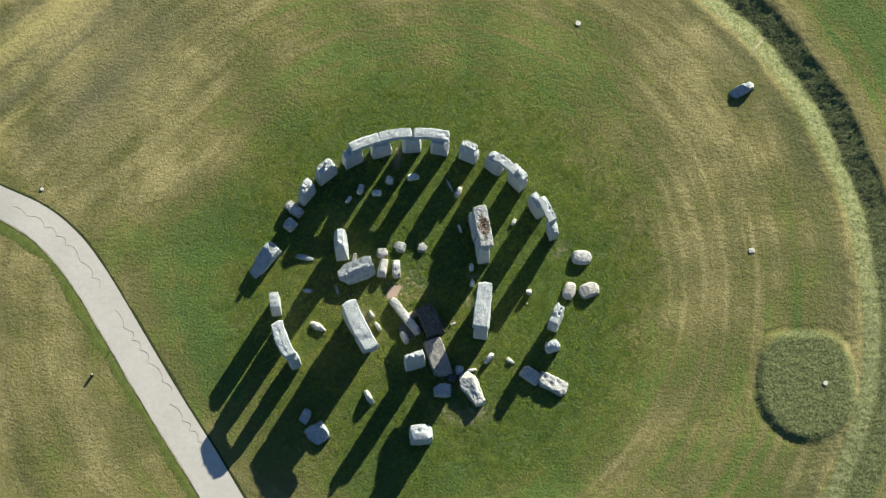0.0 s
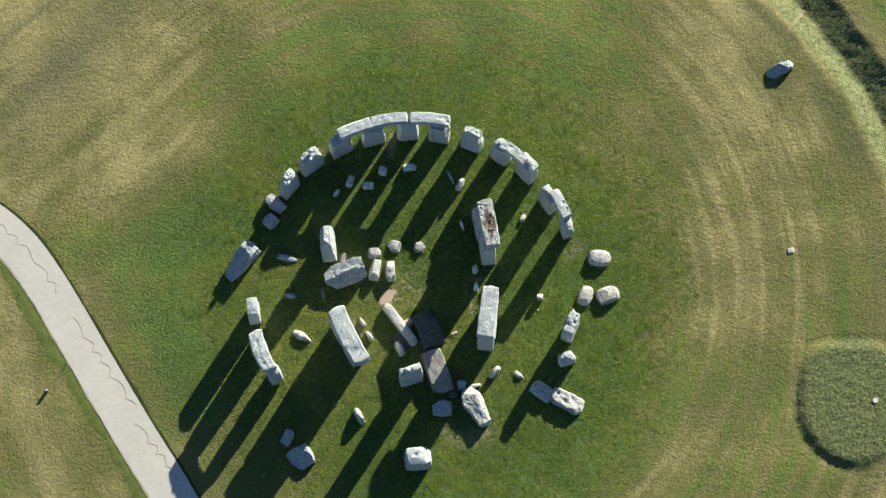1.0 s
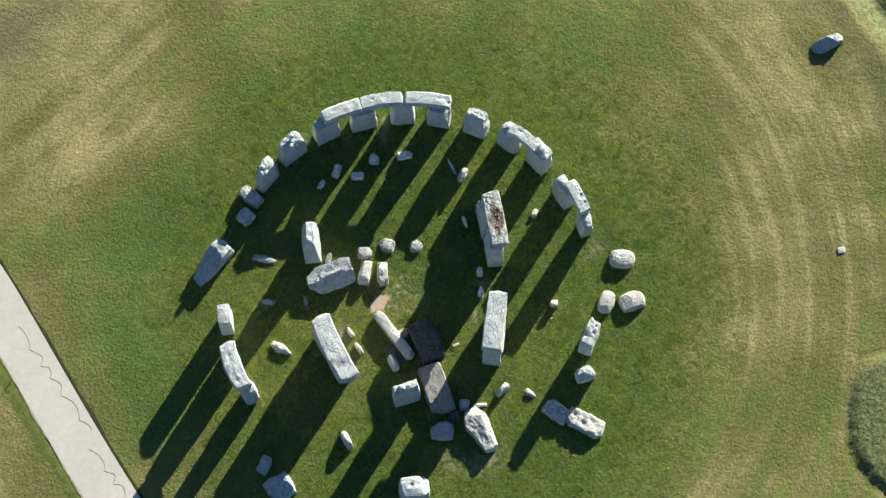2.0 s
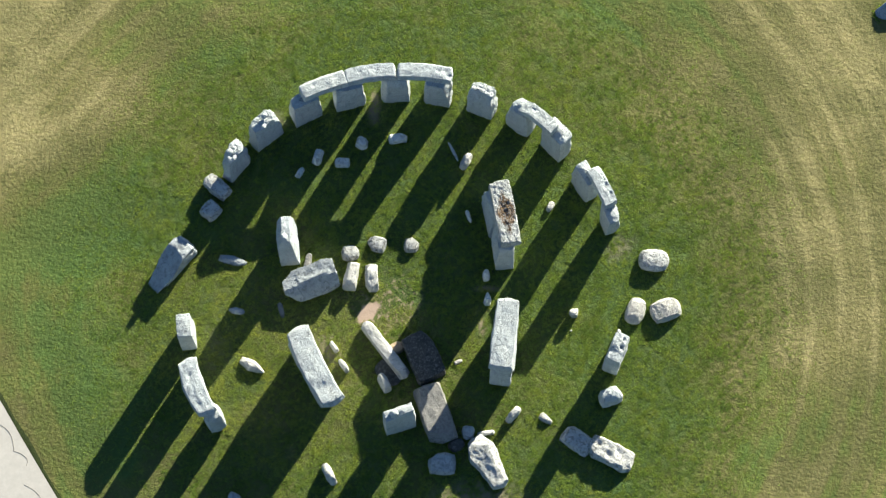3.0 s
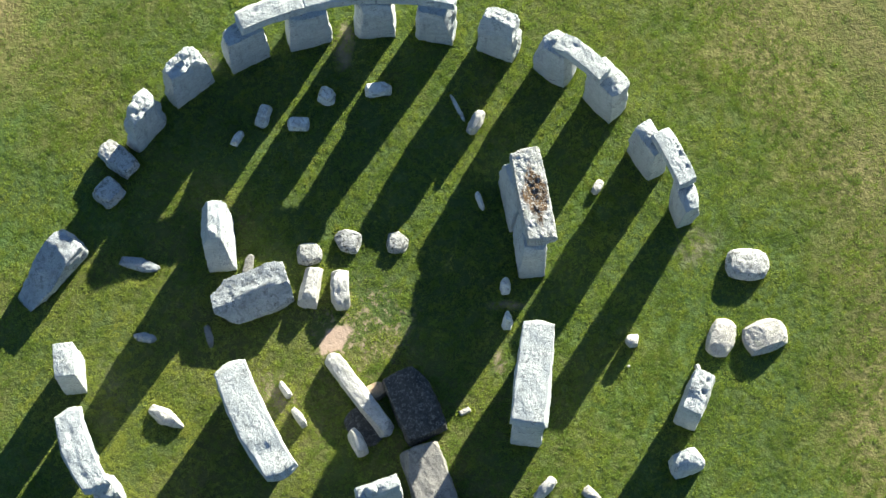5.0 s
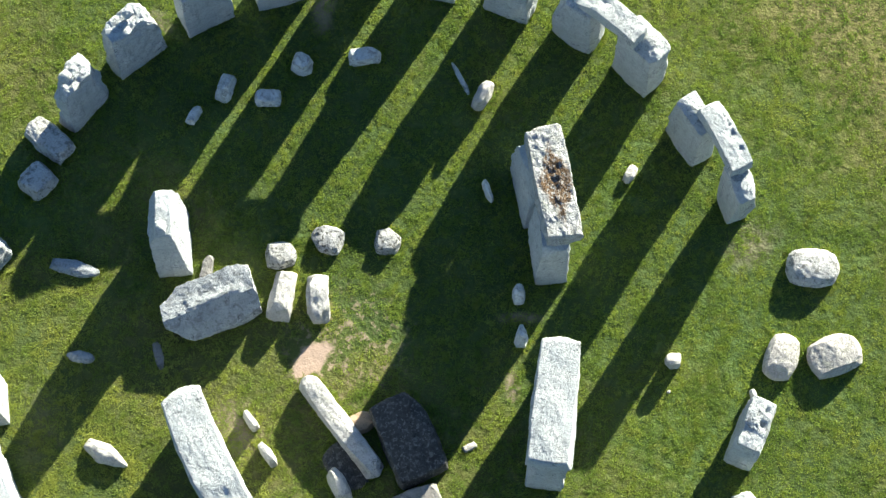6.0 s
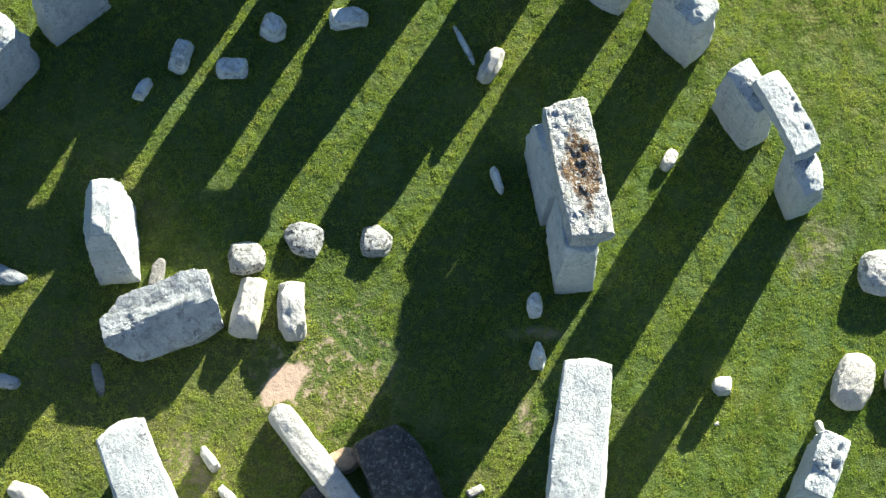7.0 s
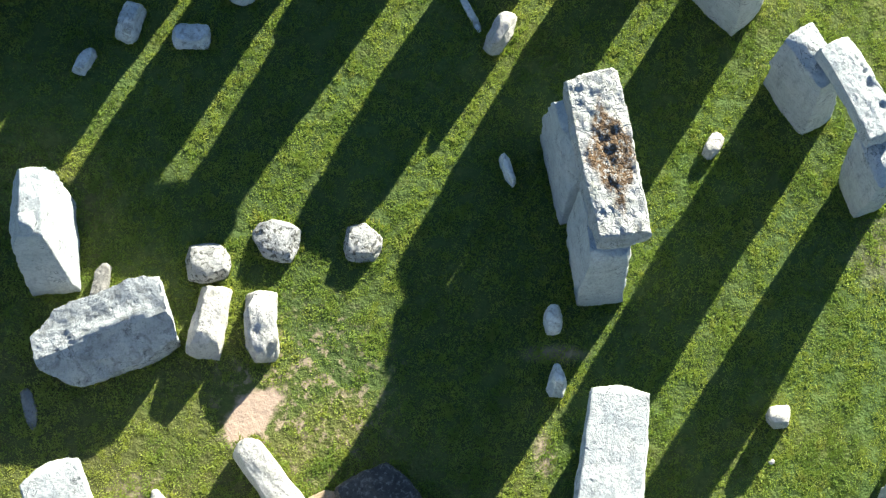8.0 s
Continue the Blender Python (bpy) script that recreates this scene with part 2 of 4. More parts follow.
    # coarse unmown grass on the low mound and along the ditch
    coarse = n.math("MAXIMUM", spot(41.85, -11.1, 5.45, 6.2, 0.04, 0.05), n.math("MULTIPLY", n.math("MULTIPLY", n.step(rr, -0.1, 0.2), n.step(rr, 3.1, 2.7)), n.step(x, 10, 25)))
    rank = n.ramp(n.noise(3.4, 6, 0.8), (0.36, (0.032, 0.044, 0.016)), (0.5, (0.098, 0.115, 0.045)), (0.66, (0.205, 0.205, 0.095)))
    col = n.mix(coarse, col, rank)
    soil = n.mix(fine, (0.32, 0.235, 0.18), (0.42, 0.325, 0.26))
    worn = n.math("MULTIPLY", spot(-1.0, -0.1, 2.1, 2.0, 0.5, 0.7), n.step(n.noise(2.4, 5, 0.7), 0.52, 0.60, 0, 0.8))
    for s in (spot(-2.5, -0.75, 1.05, 0.50, 0.16, 1.0, 45), scaled(spot(-5.6, -3.7, 0.9, 1.1, 0.5), 0.6), scaled(spot(5.65, -1.85, 0.28, 0.5, 0.5, 0.8), 0.7),
              scaled(spot(-13.3, -3.4, 0.7, 1.4, 0.8, 1.3), 0.14), scaled(spot(15.4, 4.0, 0.9, 0.6, 0.8, 1.4, 40), 0.35), scaled(spot(37.95, 27.6, 1.35, 0.12, 0.6, 0.1, 52), 0.45), scaled(spot(-2.2, 14.6, 0.45, 1.2, 0.4, 0.9), 0.55),
              scaled(spot(5.9, 0.95, 0.7, 0.22, 0.5, 0.5), 0.55), scaled(spot(-9.2, 13.4, 0.5, 0.8, 0.5, 0.9), 0.4), scaled(spot(5.5, -14.2, 2.4, 1.0, 0.7, 0.8), 0.45)):
        worn = n.math("MAXIMUM", worn, s)
    # ground between the blades darkened near the stones: shade put into the colour
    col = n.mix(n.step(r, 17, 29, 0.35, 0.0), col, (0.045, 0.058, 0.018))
    col = n.mix(worn, col, soil)
    h = n.math("ADD", n.math("MULTIPLY", n.noise(3.6, 4, 0.7), 1.5), n.math("MULTIPLY", tiny, 0.25))
    h = n.math("ADD", h, n.math("MULTIPLY", n.noise(1.2, 3, 0.6), 0.9))
    n.bump(h, 0.75, 0.11)
    n.link(n.math("MULTIPLY", n.step(r, 18, 30, 1.0, 0.60), n.step(worn, 0.0, 0.8, 1.0, 0.3)), n.tree.nodes["Bump"].inputs["Strength"])
    made = n.done(col, 0.9)
    n.bsdf.inputs["Specular IOR Level"].default_value = 0.15
    return made


GRASS = grass_material()


def blade_material(name, a, b, c, d):
    n = Nodes(name)
    rnd = n.tree.nodes.new("ShaderNodeNewGeometry").outputs["Random Per Island"]
    col = n.ramp(rnd, (0.0, a), (0.5, b), (0.85, c), (1.0, d))
    # yellower patches, most of all at the west
    west = n.tree.nodes.new("ShaderNodeVectorMath")
    west.operation = "DISTANCE"
    n.link(n.coord.outputs["Object"], west.inputs[0])
    west.inputs[1].default_value = (-9.5, -4.0, 0)
    worn = n.math("ADD", n.step(west.outputs["Value"], 11.0, 4.0, 0, 0.28), n.noise(0.28, 4, 0.6))
    col = n.mix(n.step(worn, 0.50, 0.78, 0, 0.75), col, (0.325, 0.365, 0.092))
    col = n.mix(n.step(n.noise(0.55, 4, 0.65), 0.40, 0.56, 0.5, 0.0), col, (0.094, 0.166, 0.040))
    col = n.mix(n.step(n.noise(1.7, 4, 0.65), 0.52, 0.68, 0.0, 0.5), col, (0.300, 0.315, 0.092))
    made = n.done(col, 0.8)
    n.bsdf.inputs["Specular IOR Level"].default_value = 0.08
    # thin leaves: part of the light passes through and comes out yellower
    thin = n.tree.nodes.new("ShaderNodeBsdfTranslucent")
    n.link(n.mix(1.0, col, (1.35, 1.25, 0.75), "MULTIPLY"), thin.inputs["Color"])
    both = n.tree.nodes.new("ShaderNodeMixShader")
    both.inputs[0].default_value = 0.45
    n.link(n.bsdf.outputs[0], both.inputs[1])
    n.link(thin.outputs[0], both.inputs[2])
    n.link(both.outputs[0], n.tree.nodes["Material Output"].inputs["Surface"])
    return made


BLADES = blade_material("grass_blades", (0.167, 0.247, 0.053), (0.196, 0.279, 0.057), (0.228, 0.305, 0.062), (0.272, 0.333, 0.071))
FRINGE = blade_material("grass_fringe", (0.105, 0.190, 0.024), (0.165, 0.250, 0.034), (0.240, 0.290, 0.055), (0.34, 0.31, 0.11))


def plain(name, light, dark, scale, rough=0.9, bump=0.3, dist=0.02):
    n = Nodes(name)
    col = n.mix(n.step(n.noise(scale, 6, 0.65), 0.3, 0.7), dark, light)
    col = n.mix(n.step(n.noise(scale * 9, 4, 0.7), 0.35, 0.7, 0.25, 0.0), col, tuple(0.6 * c for c in dark))
    n.bump(n.noise(scale * 12, 5, 0.7), bump, dist)
    return n.done(col, rough)


PATH = plain("path_surface", (0.50, 0.475, 0.435), (0.43, 0.405, 0.37), 0.25)
PATH_CRACK = plain("crack", (0.27, 0.25, 0.22), (0.21, 0.195, 0.17), 2.0)
TURF_VERGE = plain("turf_verge", (0.125, 0.150, 0.034), (0.070, 0.098, 0.018), 0.9, 0.95, 0.8, 0.06)
CHALK = plain("chalk_edge", (0.42, 0.38, 0.28), (0.26, 0.23, 0.15), 1.2)
VERGE = plain("verge", (0.040, 0.055, 0.014), (0.022, 0.032, 0.008), 1.5, 0.95, 0.8, 0.08)
CONCRETE = plain("concrete", (0.62, 0.61, 0.58), (0.50, 0.49, 0.46), 3.0)
GREEN_PAINT = plain("green_paint", (0.030, 0.075, 0.055), (0.022, 0.055, 0.042), 4.0, 0.5, 0.1, 0.005)


# ---- ground ----
def smooth(a, b, v):
    t = np.clip((v - a) / (b - a), 0, 1)
    return t * t * (3 - 2 * t)


BARROW = (41.85, -11.2)


def ditch_line(az):
    """The radius of the ditch's foot at degrees clockwise from +y."""
    return 48.73 + 0.055 * np.clip(az - 65, -30, 40)


def ground_height(x, y):
    """The lie of the land: a gently uneven turf circle, the ring ditch with its outer bank, and a low round mound."""
    r, az = np.hypot(x, y), np.degrees(np.arctan2(x, y))
    z = 0.05 * np.sin(x * 0.21 + 1.0) * np.sin(y * 0.17) * smooth(17, 30, r)
    full = 0.2 + 0.8 * smooth(15, 40, az) * (1 - 0.72 * smooth(76, 98, az))
    # rr is measured from the foot of the ditch, whose line wanders a little
    rr = r - ditch_line(az) + 0.16 * np.sin(az * 0.45) + 0.10 * np.sin(az * 1.3 + 1.0)
    ditch = -0.76 * np.clip((rr + 2.2) / 2.2, 0, 1) ** 0.9 * (1 - np.clip(rr / 2.9, 0, 1)) + 0.10 * smooth(2.4, 3.2, rr) * (1 - smooth(3.4, 6.5, rr))
    ditch = ditch - 0.10 * smooth(-2.5, -2.2, rr) * (1 - smooth(-2.2, -1.8, rr))
    z = z + full * ditch
    bx, by = x - BARROW[0], y - BARROW[1]
    power = np.where(by > 0, 3.0, 2.1)
    d = 5.7 * ((np.abs(bx) / 5.5) ** power + (np.abs(by) / 6.3) ** power + 1e-9) ** (1 / power) + 0.10 * np.sin(5 * np.arctan2(by, bx))
    z = z + 0.30 * (1 - smooth(4.7, 5.75, d)) - 0.05 * np.exp(-((d - 5.85) / 0.3) ** 2)
    # the worn hollows of the old track at the upper left
    z = z + 0.16 * np.sin((x * 0.62 - y * 0.78) * 1.25) * smooth(30, 40, np.hypot(x + 62, y - 40) * -1 + 60) * smooth(34, 42, r) * (1 - smooth(-20, -5, x))
    return z


def axis_lines():
    near = np.arange(-24, 24.01, 0.25)
    mid = np.arange(24.33, 66, 0.333)
    far = np.array([66, 68, 72, 80, 95, 130, 200, 350, 700])
    return np.concatenate([-far[::-1], -mid[::-1], near, mid, far])


gx, gy = axis_lines(), axis_lines()
GX, GY = np.meshgrid(gx, gy, indexing="ij")
GZ = ground_height(GX, GY)
rng = np.random.default_rng(7)
inner = (np.abs(GX) < 66) & (np.abs(GY) < 66)
coarse = (np.hypot(GX - BARROW[0], GY - BARROW[1]) < 5.6) | ((np.abs(np.hypot(GX, GY) - 49.3) < 3.2) & (GX > 15))
GZ = GZ + np.where(inner, rng.normal(0, 0.012, GX.shape), 0) + np.where(coarse & inner, rng.normal(0, 0.032, GX.shape), 0)
verts = np.stack([GX, GY, GZ], -1).reshape(-1, 3)
nx, ny = len(gx), len(gy)
ii, jj = np.meshgrid(np.arange(nx - 1), np.arange(ny - 1), indexing="ij")
a = (ii * ny + jj).ravel()
faces = np.stack([a, a + ny, a + ny + 1, a + 1], -1)


def mesh_from(name, v, f, material, smooth_faces=True):
    """A mesh from arrays of points and equal-sided faces."""
    me = bpy.data.meshes.new(name)
    k = f.shape[1]
    me.vertices.add(len(v))
    me.vertices.foreach_set("co", np.ascontiguousarray(v, dtype=np.float32).ravel())
    me.loops.add(f.size)
    me.loops.foreach_set("vertex_index", np.ascontiguousarray(f, dtype=np.int32).ravel())
    me.polygons.add(len(f))
    me.polygons.foreach_set("loop_start", np.arange(0, f.size, k, dtype=np.int32))
    me.polygons.foreach_set("use_smooth", np.full(len(f), smooth_faces))
    me.materials.append(material)
    me.update(calc_edges=True)
    return me


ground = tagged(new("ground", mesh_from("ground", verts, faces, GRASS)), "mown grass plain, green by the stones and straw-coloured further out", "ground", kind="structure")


# ---- path ----
def spline(points, n):
    """Points along a smooth curve through the given ones."""
    p = np.array(points, float)
    p = np.vstack([2 * p[0] - p[1], p, 2 * p[-1] - p[-2]])
    out = []
    for i in range(1, len(p) - 2):
        for t in np.linspace(0, 1, n, endpoint=False):
            out.append(0.5 * (2 * p[i] + (p[i + 1] - p[i - 1]) * t + (2 * p[i - 1] - 5 * p[i] + 4 * p[i + 1] - p[i + 2]) * t * t + (3 * p[i] - p[i - 1] - 3 * p[i + 1] + p[i + 2]) * t ** 3))
    out.append(p[-2])
    return np.array(out)


def strip(name, line, left, right, z, depth, material):
    """A slab that follows a line on the ground, from left to right of it, with a rounded drop at its edges."""
    d = np.gradient(line, axis=0)
    d /= np.linalg.norm(d, axis=1)[:, None]
    nrm = np.stack([-d[:, 1], d[:, 0]], -1)
    cols = []
    for off, dz in ((left, -depth), (left, 0.0), (left * 0.5 + right * 0.5, 0.01), (right, 0.0), (right, -depth)):
        w = line + nrm * (off if np.ndim(off) == 0 else off[:, None])
        cols.append(np.column_stack([w, ground_height(w[:, 0], w[:, 1]) + z + dz]))
    m, k = len(line), len(cols)
    v = np.stack(cols, 1).reshape(-1, 3)
    i, j = np.meshgrid(np.arange(m - 1), np.arange(k - 1), indexing="ij")
    b = (i * k + j).ravel()
    return mesh_from(name, v, np.stack([b, b + k, b + k + 1, b + 1], -1), material, False)


PATH_LINE = spline([(-67.99, 18.80), (-55.75, 14.20), (-45.26, 9.17), (-41.31, 6.98), (-38.12, 4.11), (-35.65, 0.86), (-33.46, -2.59), (-31.47, -5.89), (-29.47, -9.20), (-27.45, -12.49), (-25.39, -15.75), (-23.22, -19.07), (-21.22, -22.37), (-13.97, -34.35), (0.52, -58.31)], 14)
HALF = 1.62 + 0.34 * smooth(-48, -38, PATH_LINE[:, 0])      # the path widens after its bend
path = tagged(new("path", strip("path", PATH_LINE, HALF, -HALF, 0.05, 0.2, PATH)), "pale concrete visitor path curving past the circle", "path", kind="structure")


def ragged(amount, seed, n):
    g = np.random.default_rng(seed)
    a = np.convolve(g.normal(0, 1, n + 8), np.ones(9) / 9, "valid")
    return amount * a[:n]


m = len(PATH_LINE)
tagged(new("path_edge_outer", strip("path_edge_outer", PATH_LINE, -HALF, -HALF - 0.14 + ragged(0.12, 3, m), 0.035, 0.1, CHALK)), "worn chalky edge along the path", "path edge", kind="structure")
tagged(new("path_edge_inner", strip("path_edge_inner", PATH_LINE, HALF + 0.27 + ragged(0.15, 4, m), HALF, 0.045, 0.1, VERGE)), "dark rough grass verge along the path", "verge", kind="structure")


tagged(new("verge", strip("verge", PATH_LINE, -HALF - 0.16, -HALF - 1.1 + ragged(0.6, 5, m), 0.012, 0.1, TURF_VERGE)), "lush green grass verge beside the path", "verge", kind="structure")


# ---- stones ----
def cube_grid(n):
    """The points and faces of a unit box whose sides are cut n by n, welded along the edges."""
    index, pts, quads = {}, [], []

    def at(p):
        key = tuple(int(round(c * n)) for c in p)
        if key not in index:
            index[key] = len(pts)
            pts.append(p)
        return index[key]

    s = [2 * i / n - 1 for i in range(n + 1)]
    for ax in range(3):
        for side in (-1, 1):
            for i in range(n):
                for j in range(n):
                    q = []
                    for u, w in ((s[i], s[j]), (s[i + 1], s[j]), (s[i + 1], s[j + 1]), (s[i], s[j + 1])):
                        p = [0, 0, 0]
                        p[ax], p[(ax + 1) % 3], p[(ax + 2) % 3] = side, u, w
                        q.append(at(tuple(p)))
                    quads.append(q if side > 0 else q[::-1])
    return np.array(pts), np.array(quads)


GRIDS = {n: cube_grid(n) for n in (10, 16, 22, 30, 56)}


def noise_at(p, freq, seed, octaves=3):
    off = Vector((seed * 7.31, seed * 3.17, seed * 1.93))
    return np.array([noise.fractal(Vector(q) * freq + off, 0.8, 2.1, octaves) for q in p])


def stone_mesh(name, size, material, seed, taper=(0.12, 0.15), soft=0.22, rough=0.05, chops=5, corners=(0.74, 0.97), bend=0.0, dents=(), cuts=(), wedge=0.0, furrows=0.0, waist=0.0, n=22):
    """A weathered block of that length, width and height, its foot at z = 0: rounded, broken by flat breaks, uneven, and dented.
    cuts: planes (normal and reach, in half sizes) that slice parts away; wedge: how much wider it is at +x; furrows: depth of grooves across the top."""
    L, W, H = size
    g = np.random.default_rng(seed)
    p, q = GRIDS[n]
    p = p.copy()
    ball = p / np.linalg.norm(p, axis=1)[:, None]
    p = p * (1 - soft) + ball * soft * 1.16
    p[:, 1] *= 1 + wedge * p[:, 0]
    planes = [(*c[:3], c[3]) for c in cuts]
    for sx in (-1, 1):
        for sy in (-1, 1):
            planes.append((sx * g.uniform(0.5, 1), sy * g.uniform(0.5, 1), g.uniform(-0.1, 0.35), -g.uniform(*corners)))
    for k in range(chops):
        d = g.normal(0, 1, 3)
        d[2] = abs(d[2]) * 0.8
        planes.append((*d, -g.uniform(0.66, 0.9)))
    for (a, b, c, reach) in planes:
        d = np.array([a, b, c], float)
        d /= np.linalg.norm(d)
        if reach < 0:
            reach = -reach * np.abs(d).sum()
        p = p - np.maximum(p @ d - reach, 0)[:, None] * d
    half = np.array([L / 2, W / 2, H / 2])
    p = p * half
    small = min(L, W, H)
    up = (p[:, 2] / half[2] + 1) / 2
    p[:, 0] *= 1 - taper[0] * up + waist * np.sin(up * math.pi)
    p[:, 1] *= 1 - taper[1] * up + waist * np.sin(up * math.pi)
    out = p / half
    out = out / (np.linalg.norm(out, axis=1)[:, None] + 1e-6)
    low = noise_at(p, 0.75 / max(0.5, small), seed, 2)
    mid = noise_at(p, 2.2, seed + 11, 3)
    p = p + out * (rough * 1.5 * small * low + rough * 0.9 * min(small, 1.2) * mid)[:, None]
    fine = noise_at(p, 6.5, seed + 23, 2)
    p = p + out * (0.018 * fine)[:, None]
    for (dx, dy, dz, rad, deep) in dents:
        c = np.array([dx, dy, dz]) * half
        d = np.linalg.norm(p - c, axis=1)
        p = p - out * (deep * np.exp(-(d / rad) ** 2))[:, None]
    if furrows:
        top = np.clip((p[:, 2] / half[2] - 0.3) / 0.5, 0, 1)
        ridges = 1 - 2 * np.abs(noise_at(p * np.array([1.0, 0.35, 0.35]), 5.5, seed + 31, 2))
        p[:, 2] -= furrows * top * np.clip(ridges, 0, 1)
    p[:, 2] += half[2]
    if bend:
        p[:, 1] -= p[:, 0] ** 2 / (2 * bend)
    return mesh_from(name, p, q, material)


seeds = iter(range(101, 999))
STONES = []


def stone(name, label, x, y, size, yaw, material=SARSEN, z=None, sink=0.12, tip=(0, 0), category="standing stone", group="", **shape):
    """One stone with its foot on the ground (or at z), turned by yaw, and leaning by tip (degrees about x and y)."""
    me = stone_mesh(name, (size[0], size[1], size[2] + (sink if z is None else 0)), material, next(seeds), **shape)
    ob = new(name, me)
    if z is None:
        STONES.append((x, y, size[0], size[1], yaw))
    foot = float(ground_height(np.array(x), np.array(y))) - sink if z is None else z
    ob.matrix_world = pose(x, y, foot, tip[0], tip[1], yaw)
    return tagged(ob, label, category, group)


# the outer circle of uprights
for label, x, y, size, yaw, extra in (
    ("tall grey sarsen upright carrying a lintel end", -7.10, 13.97, (2.23, 1.19, 4.1), 26.9, {"taper": (0.1, 0.06)}),
    ("tall grey sarsen upright under two lintels", -3.96, 15.07, (2.33, 1.32, 4.1), 14.0, {}),
    ("tall grey sarsen upright under two lintels", -0.60, 15.57, (2.11, 1.28, 4.1), 2.0, {}),
    ("broad grey sarsen upright carrying a lintel end", 2.48, 15.30, (2.06, 1.33, 4.1), -10.2, {}),
    ("grey sarsen upright under one end of a short lintel", 8.50, 13.29, (2.09, 1.37, 4.1), -34.0, {"soft": 0.3, "taper": (0.25, 0.1)}),
    ("grey sarsen upright under one end of a short lintel", 10.99, 11.48, (2.11, 1.38, 4.1), -46.5, {"soft": 0.3, "taper": (0.02, 0.06), "chops": 1}),
    ("grey sarsen upright under a pitted lintel", 13.02, 8.41, (1.99, 1.09, 4.02), -57.5, {"soft": 0.2, "taper": (0.1, 0.1), "chops": 0}),
    ("narrow grey sarsen upright under a pitted lintel", 14.70, 5.59, (1.25, 0.95, 4.10), -70.5, {"soft": 0.3, "taper": (-0.52, 0.0), "chops": 4}),
    ("sarsen upright under a cracked lintel", -14.75, -6.0, (2.1, 1.1, 4.1), 111.5, {}),
    ("sarsen upright under a lintel, its top bare at the end", -13.15, -8.70, (1.6, 1.3, 4.2), 114, {"soft": 0.6, "chops": 1}),
):
    shape = {"taper": (0.16, 0.12), "soft": 0.14, "chops": 3, **extra}
    stone("sarsen_upright", label, x, y, size, yaw, group="lintelled uprights of the circle", rough=0.05, corners=(0.84, 1.0), n=30, **shape)
for label, x, y, size, yaw in (
    ("rugged sarsen upright with a knobbly broken top", -12.05, 9.99, (2.45, 1.05, 4.00), 50.8),
    ("broad sarsen upright tapering to a notched top", -9.96, 12.27, (2.50, 1.15, 4.15), 39.4),
    ("square sarsen upright standing free without lintel", 5.65, 14.48, (2.14, 1.27, 4.2), -21.8),
):
    stone("sarsen_upright", label, x, y, size, yaw, group="free uprights of the circle", taper=(0.22, 0.08), soft=0.16, rough=0.08, chops=4, corners=(0.82, 0.97), n=56, dents=[(0.2, -0.9, 0.7, 0.22, 0.12), (-0.3, -0.3, 1.0, 0.14, 0.10), (0.35, 0.1, 1.0, 0.12, 0.10), (0.0, -0.6, 0.95, 0.15, 0.12)])
stone("sarsen_upright", "pale sarsen upright leaning slightly, its top sunlit", -15.20, -2.64, (1.78, 1.08, 4.2), 96, group="free uprights of the circle", taper=(0.06, 0.06), soft=0.1, rough=0.03, chops=0, corners=(0.93, 1.0), n=30)
stone("sarsen_upright", "pale sarsen upright with two round holes on top", 15.01, -4.13, (2.30, 1.22, 4.00), 67.0, group="free uprights of the circle", taper=(0.06, 0.10), rough=0.045, dents=[(0.58, -0.35, 1.0, 0.12, 0.28), (0.0, -0.4, 1.0, 0.13, 0.28), (-0.35, 0.7, 0.9, 0.3, 0.14)], chops=1, corners=(0.78, 0.95), n=56)
stone("sarsen_upright", "pale sarsen upright with a deep groove along its top", 0.50, -16.78, (2.50, 1.79, 3.2), 3.0, group="free uprights of the circle", taper=(0.1, 0.08), dents=[(0.3, 0.15, 1.0, 0.2, 0.2), (-0.2, 0.1, 1.0, 0.2, 0.2)])
stone("sarsen_upright", "short broken sarsen stump of the circle", 14.61, -7.07, (1.66, 1.18, 2.0), 20, group="free uprights of the circle", taper=(0.14, 0.12), soft=0.5, rough=0.07, chops=6, n=30)

for label, x, y, size, yaw, broken in (
    ("curved grey sarsen lintel at the end of a row of three", -5.69, 14.80, (3.47, 1.15, 0.75), 20.9, False),
    ("curved grey sarsen lintel in the middle of a row", -2.34, 15.68, (3.70, 1.15, 0.75), 8.2, False),
    ("curved sarsen lintel with a pitted broken end", 1.56, 15.77, (3.98, 1.15, 0.75), -5.0, True),
    ("short grey sarsen lintel bridging two uprights", 9.71, 12.40, (3.00, 0.98, 0.75), -40.2, False),
    ("grey sarsen lintel with dark pits along its edge", 14.08, 7.27, (3.02, 1.0, 0.75), -64.0, None),
):
    dents = [(0.75, 0.2, 1.0, 0.25, 0.14), (0.5, 0.1, 1.0, 0.16, 0.12), (0.9, -0.4, 1.0, 0.2, 0.16)] if broken else [(-0.4, 0.2, 1.0, 0.12, 0.1)]
    if broken is None:
        dents = [(-0.52, 0.62, 1.0, 0.08, 0.18), (-0.36, 0.66, 1.0, 0.07, 0.16), (-0.23, 0.6, 1.0, 0.08, 0.18), (0.02, 0.55, 1.0, 0.13, 0.2), (0.12, 0.2, 1.0, 0.12, 0.16), (0.5, 0.5, 1.0, 0.09, 0.14)]
    stone("sarsen_lintel", label, x, y, size, yaw, z=4.07, category="lintel", group="lintels of the circle", taper=(0.03, 0.06), corners=(0.9, 1.0), soft=0.12, rough=0.04, chops=1, bend=15.4, dents=dents, n=56 if broken is None else 30)
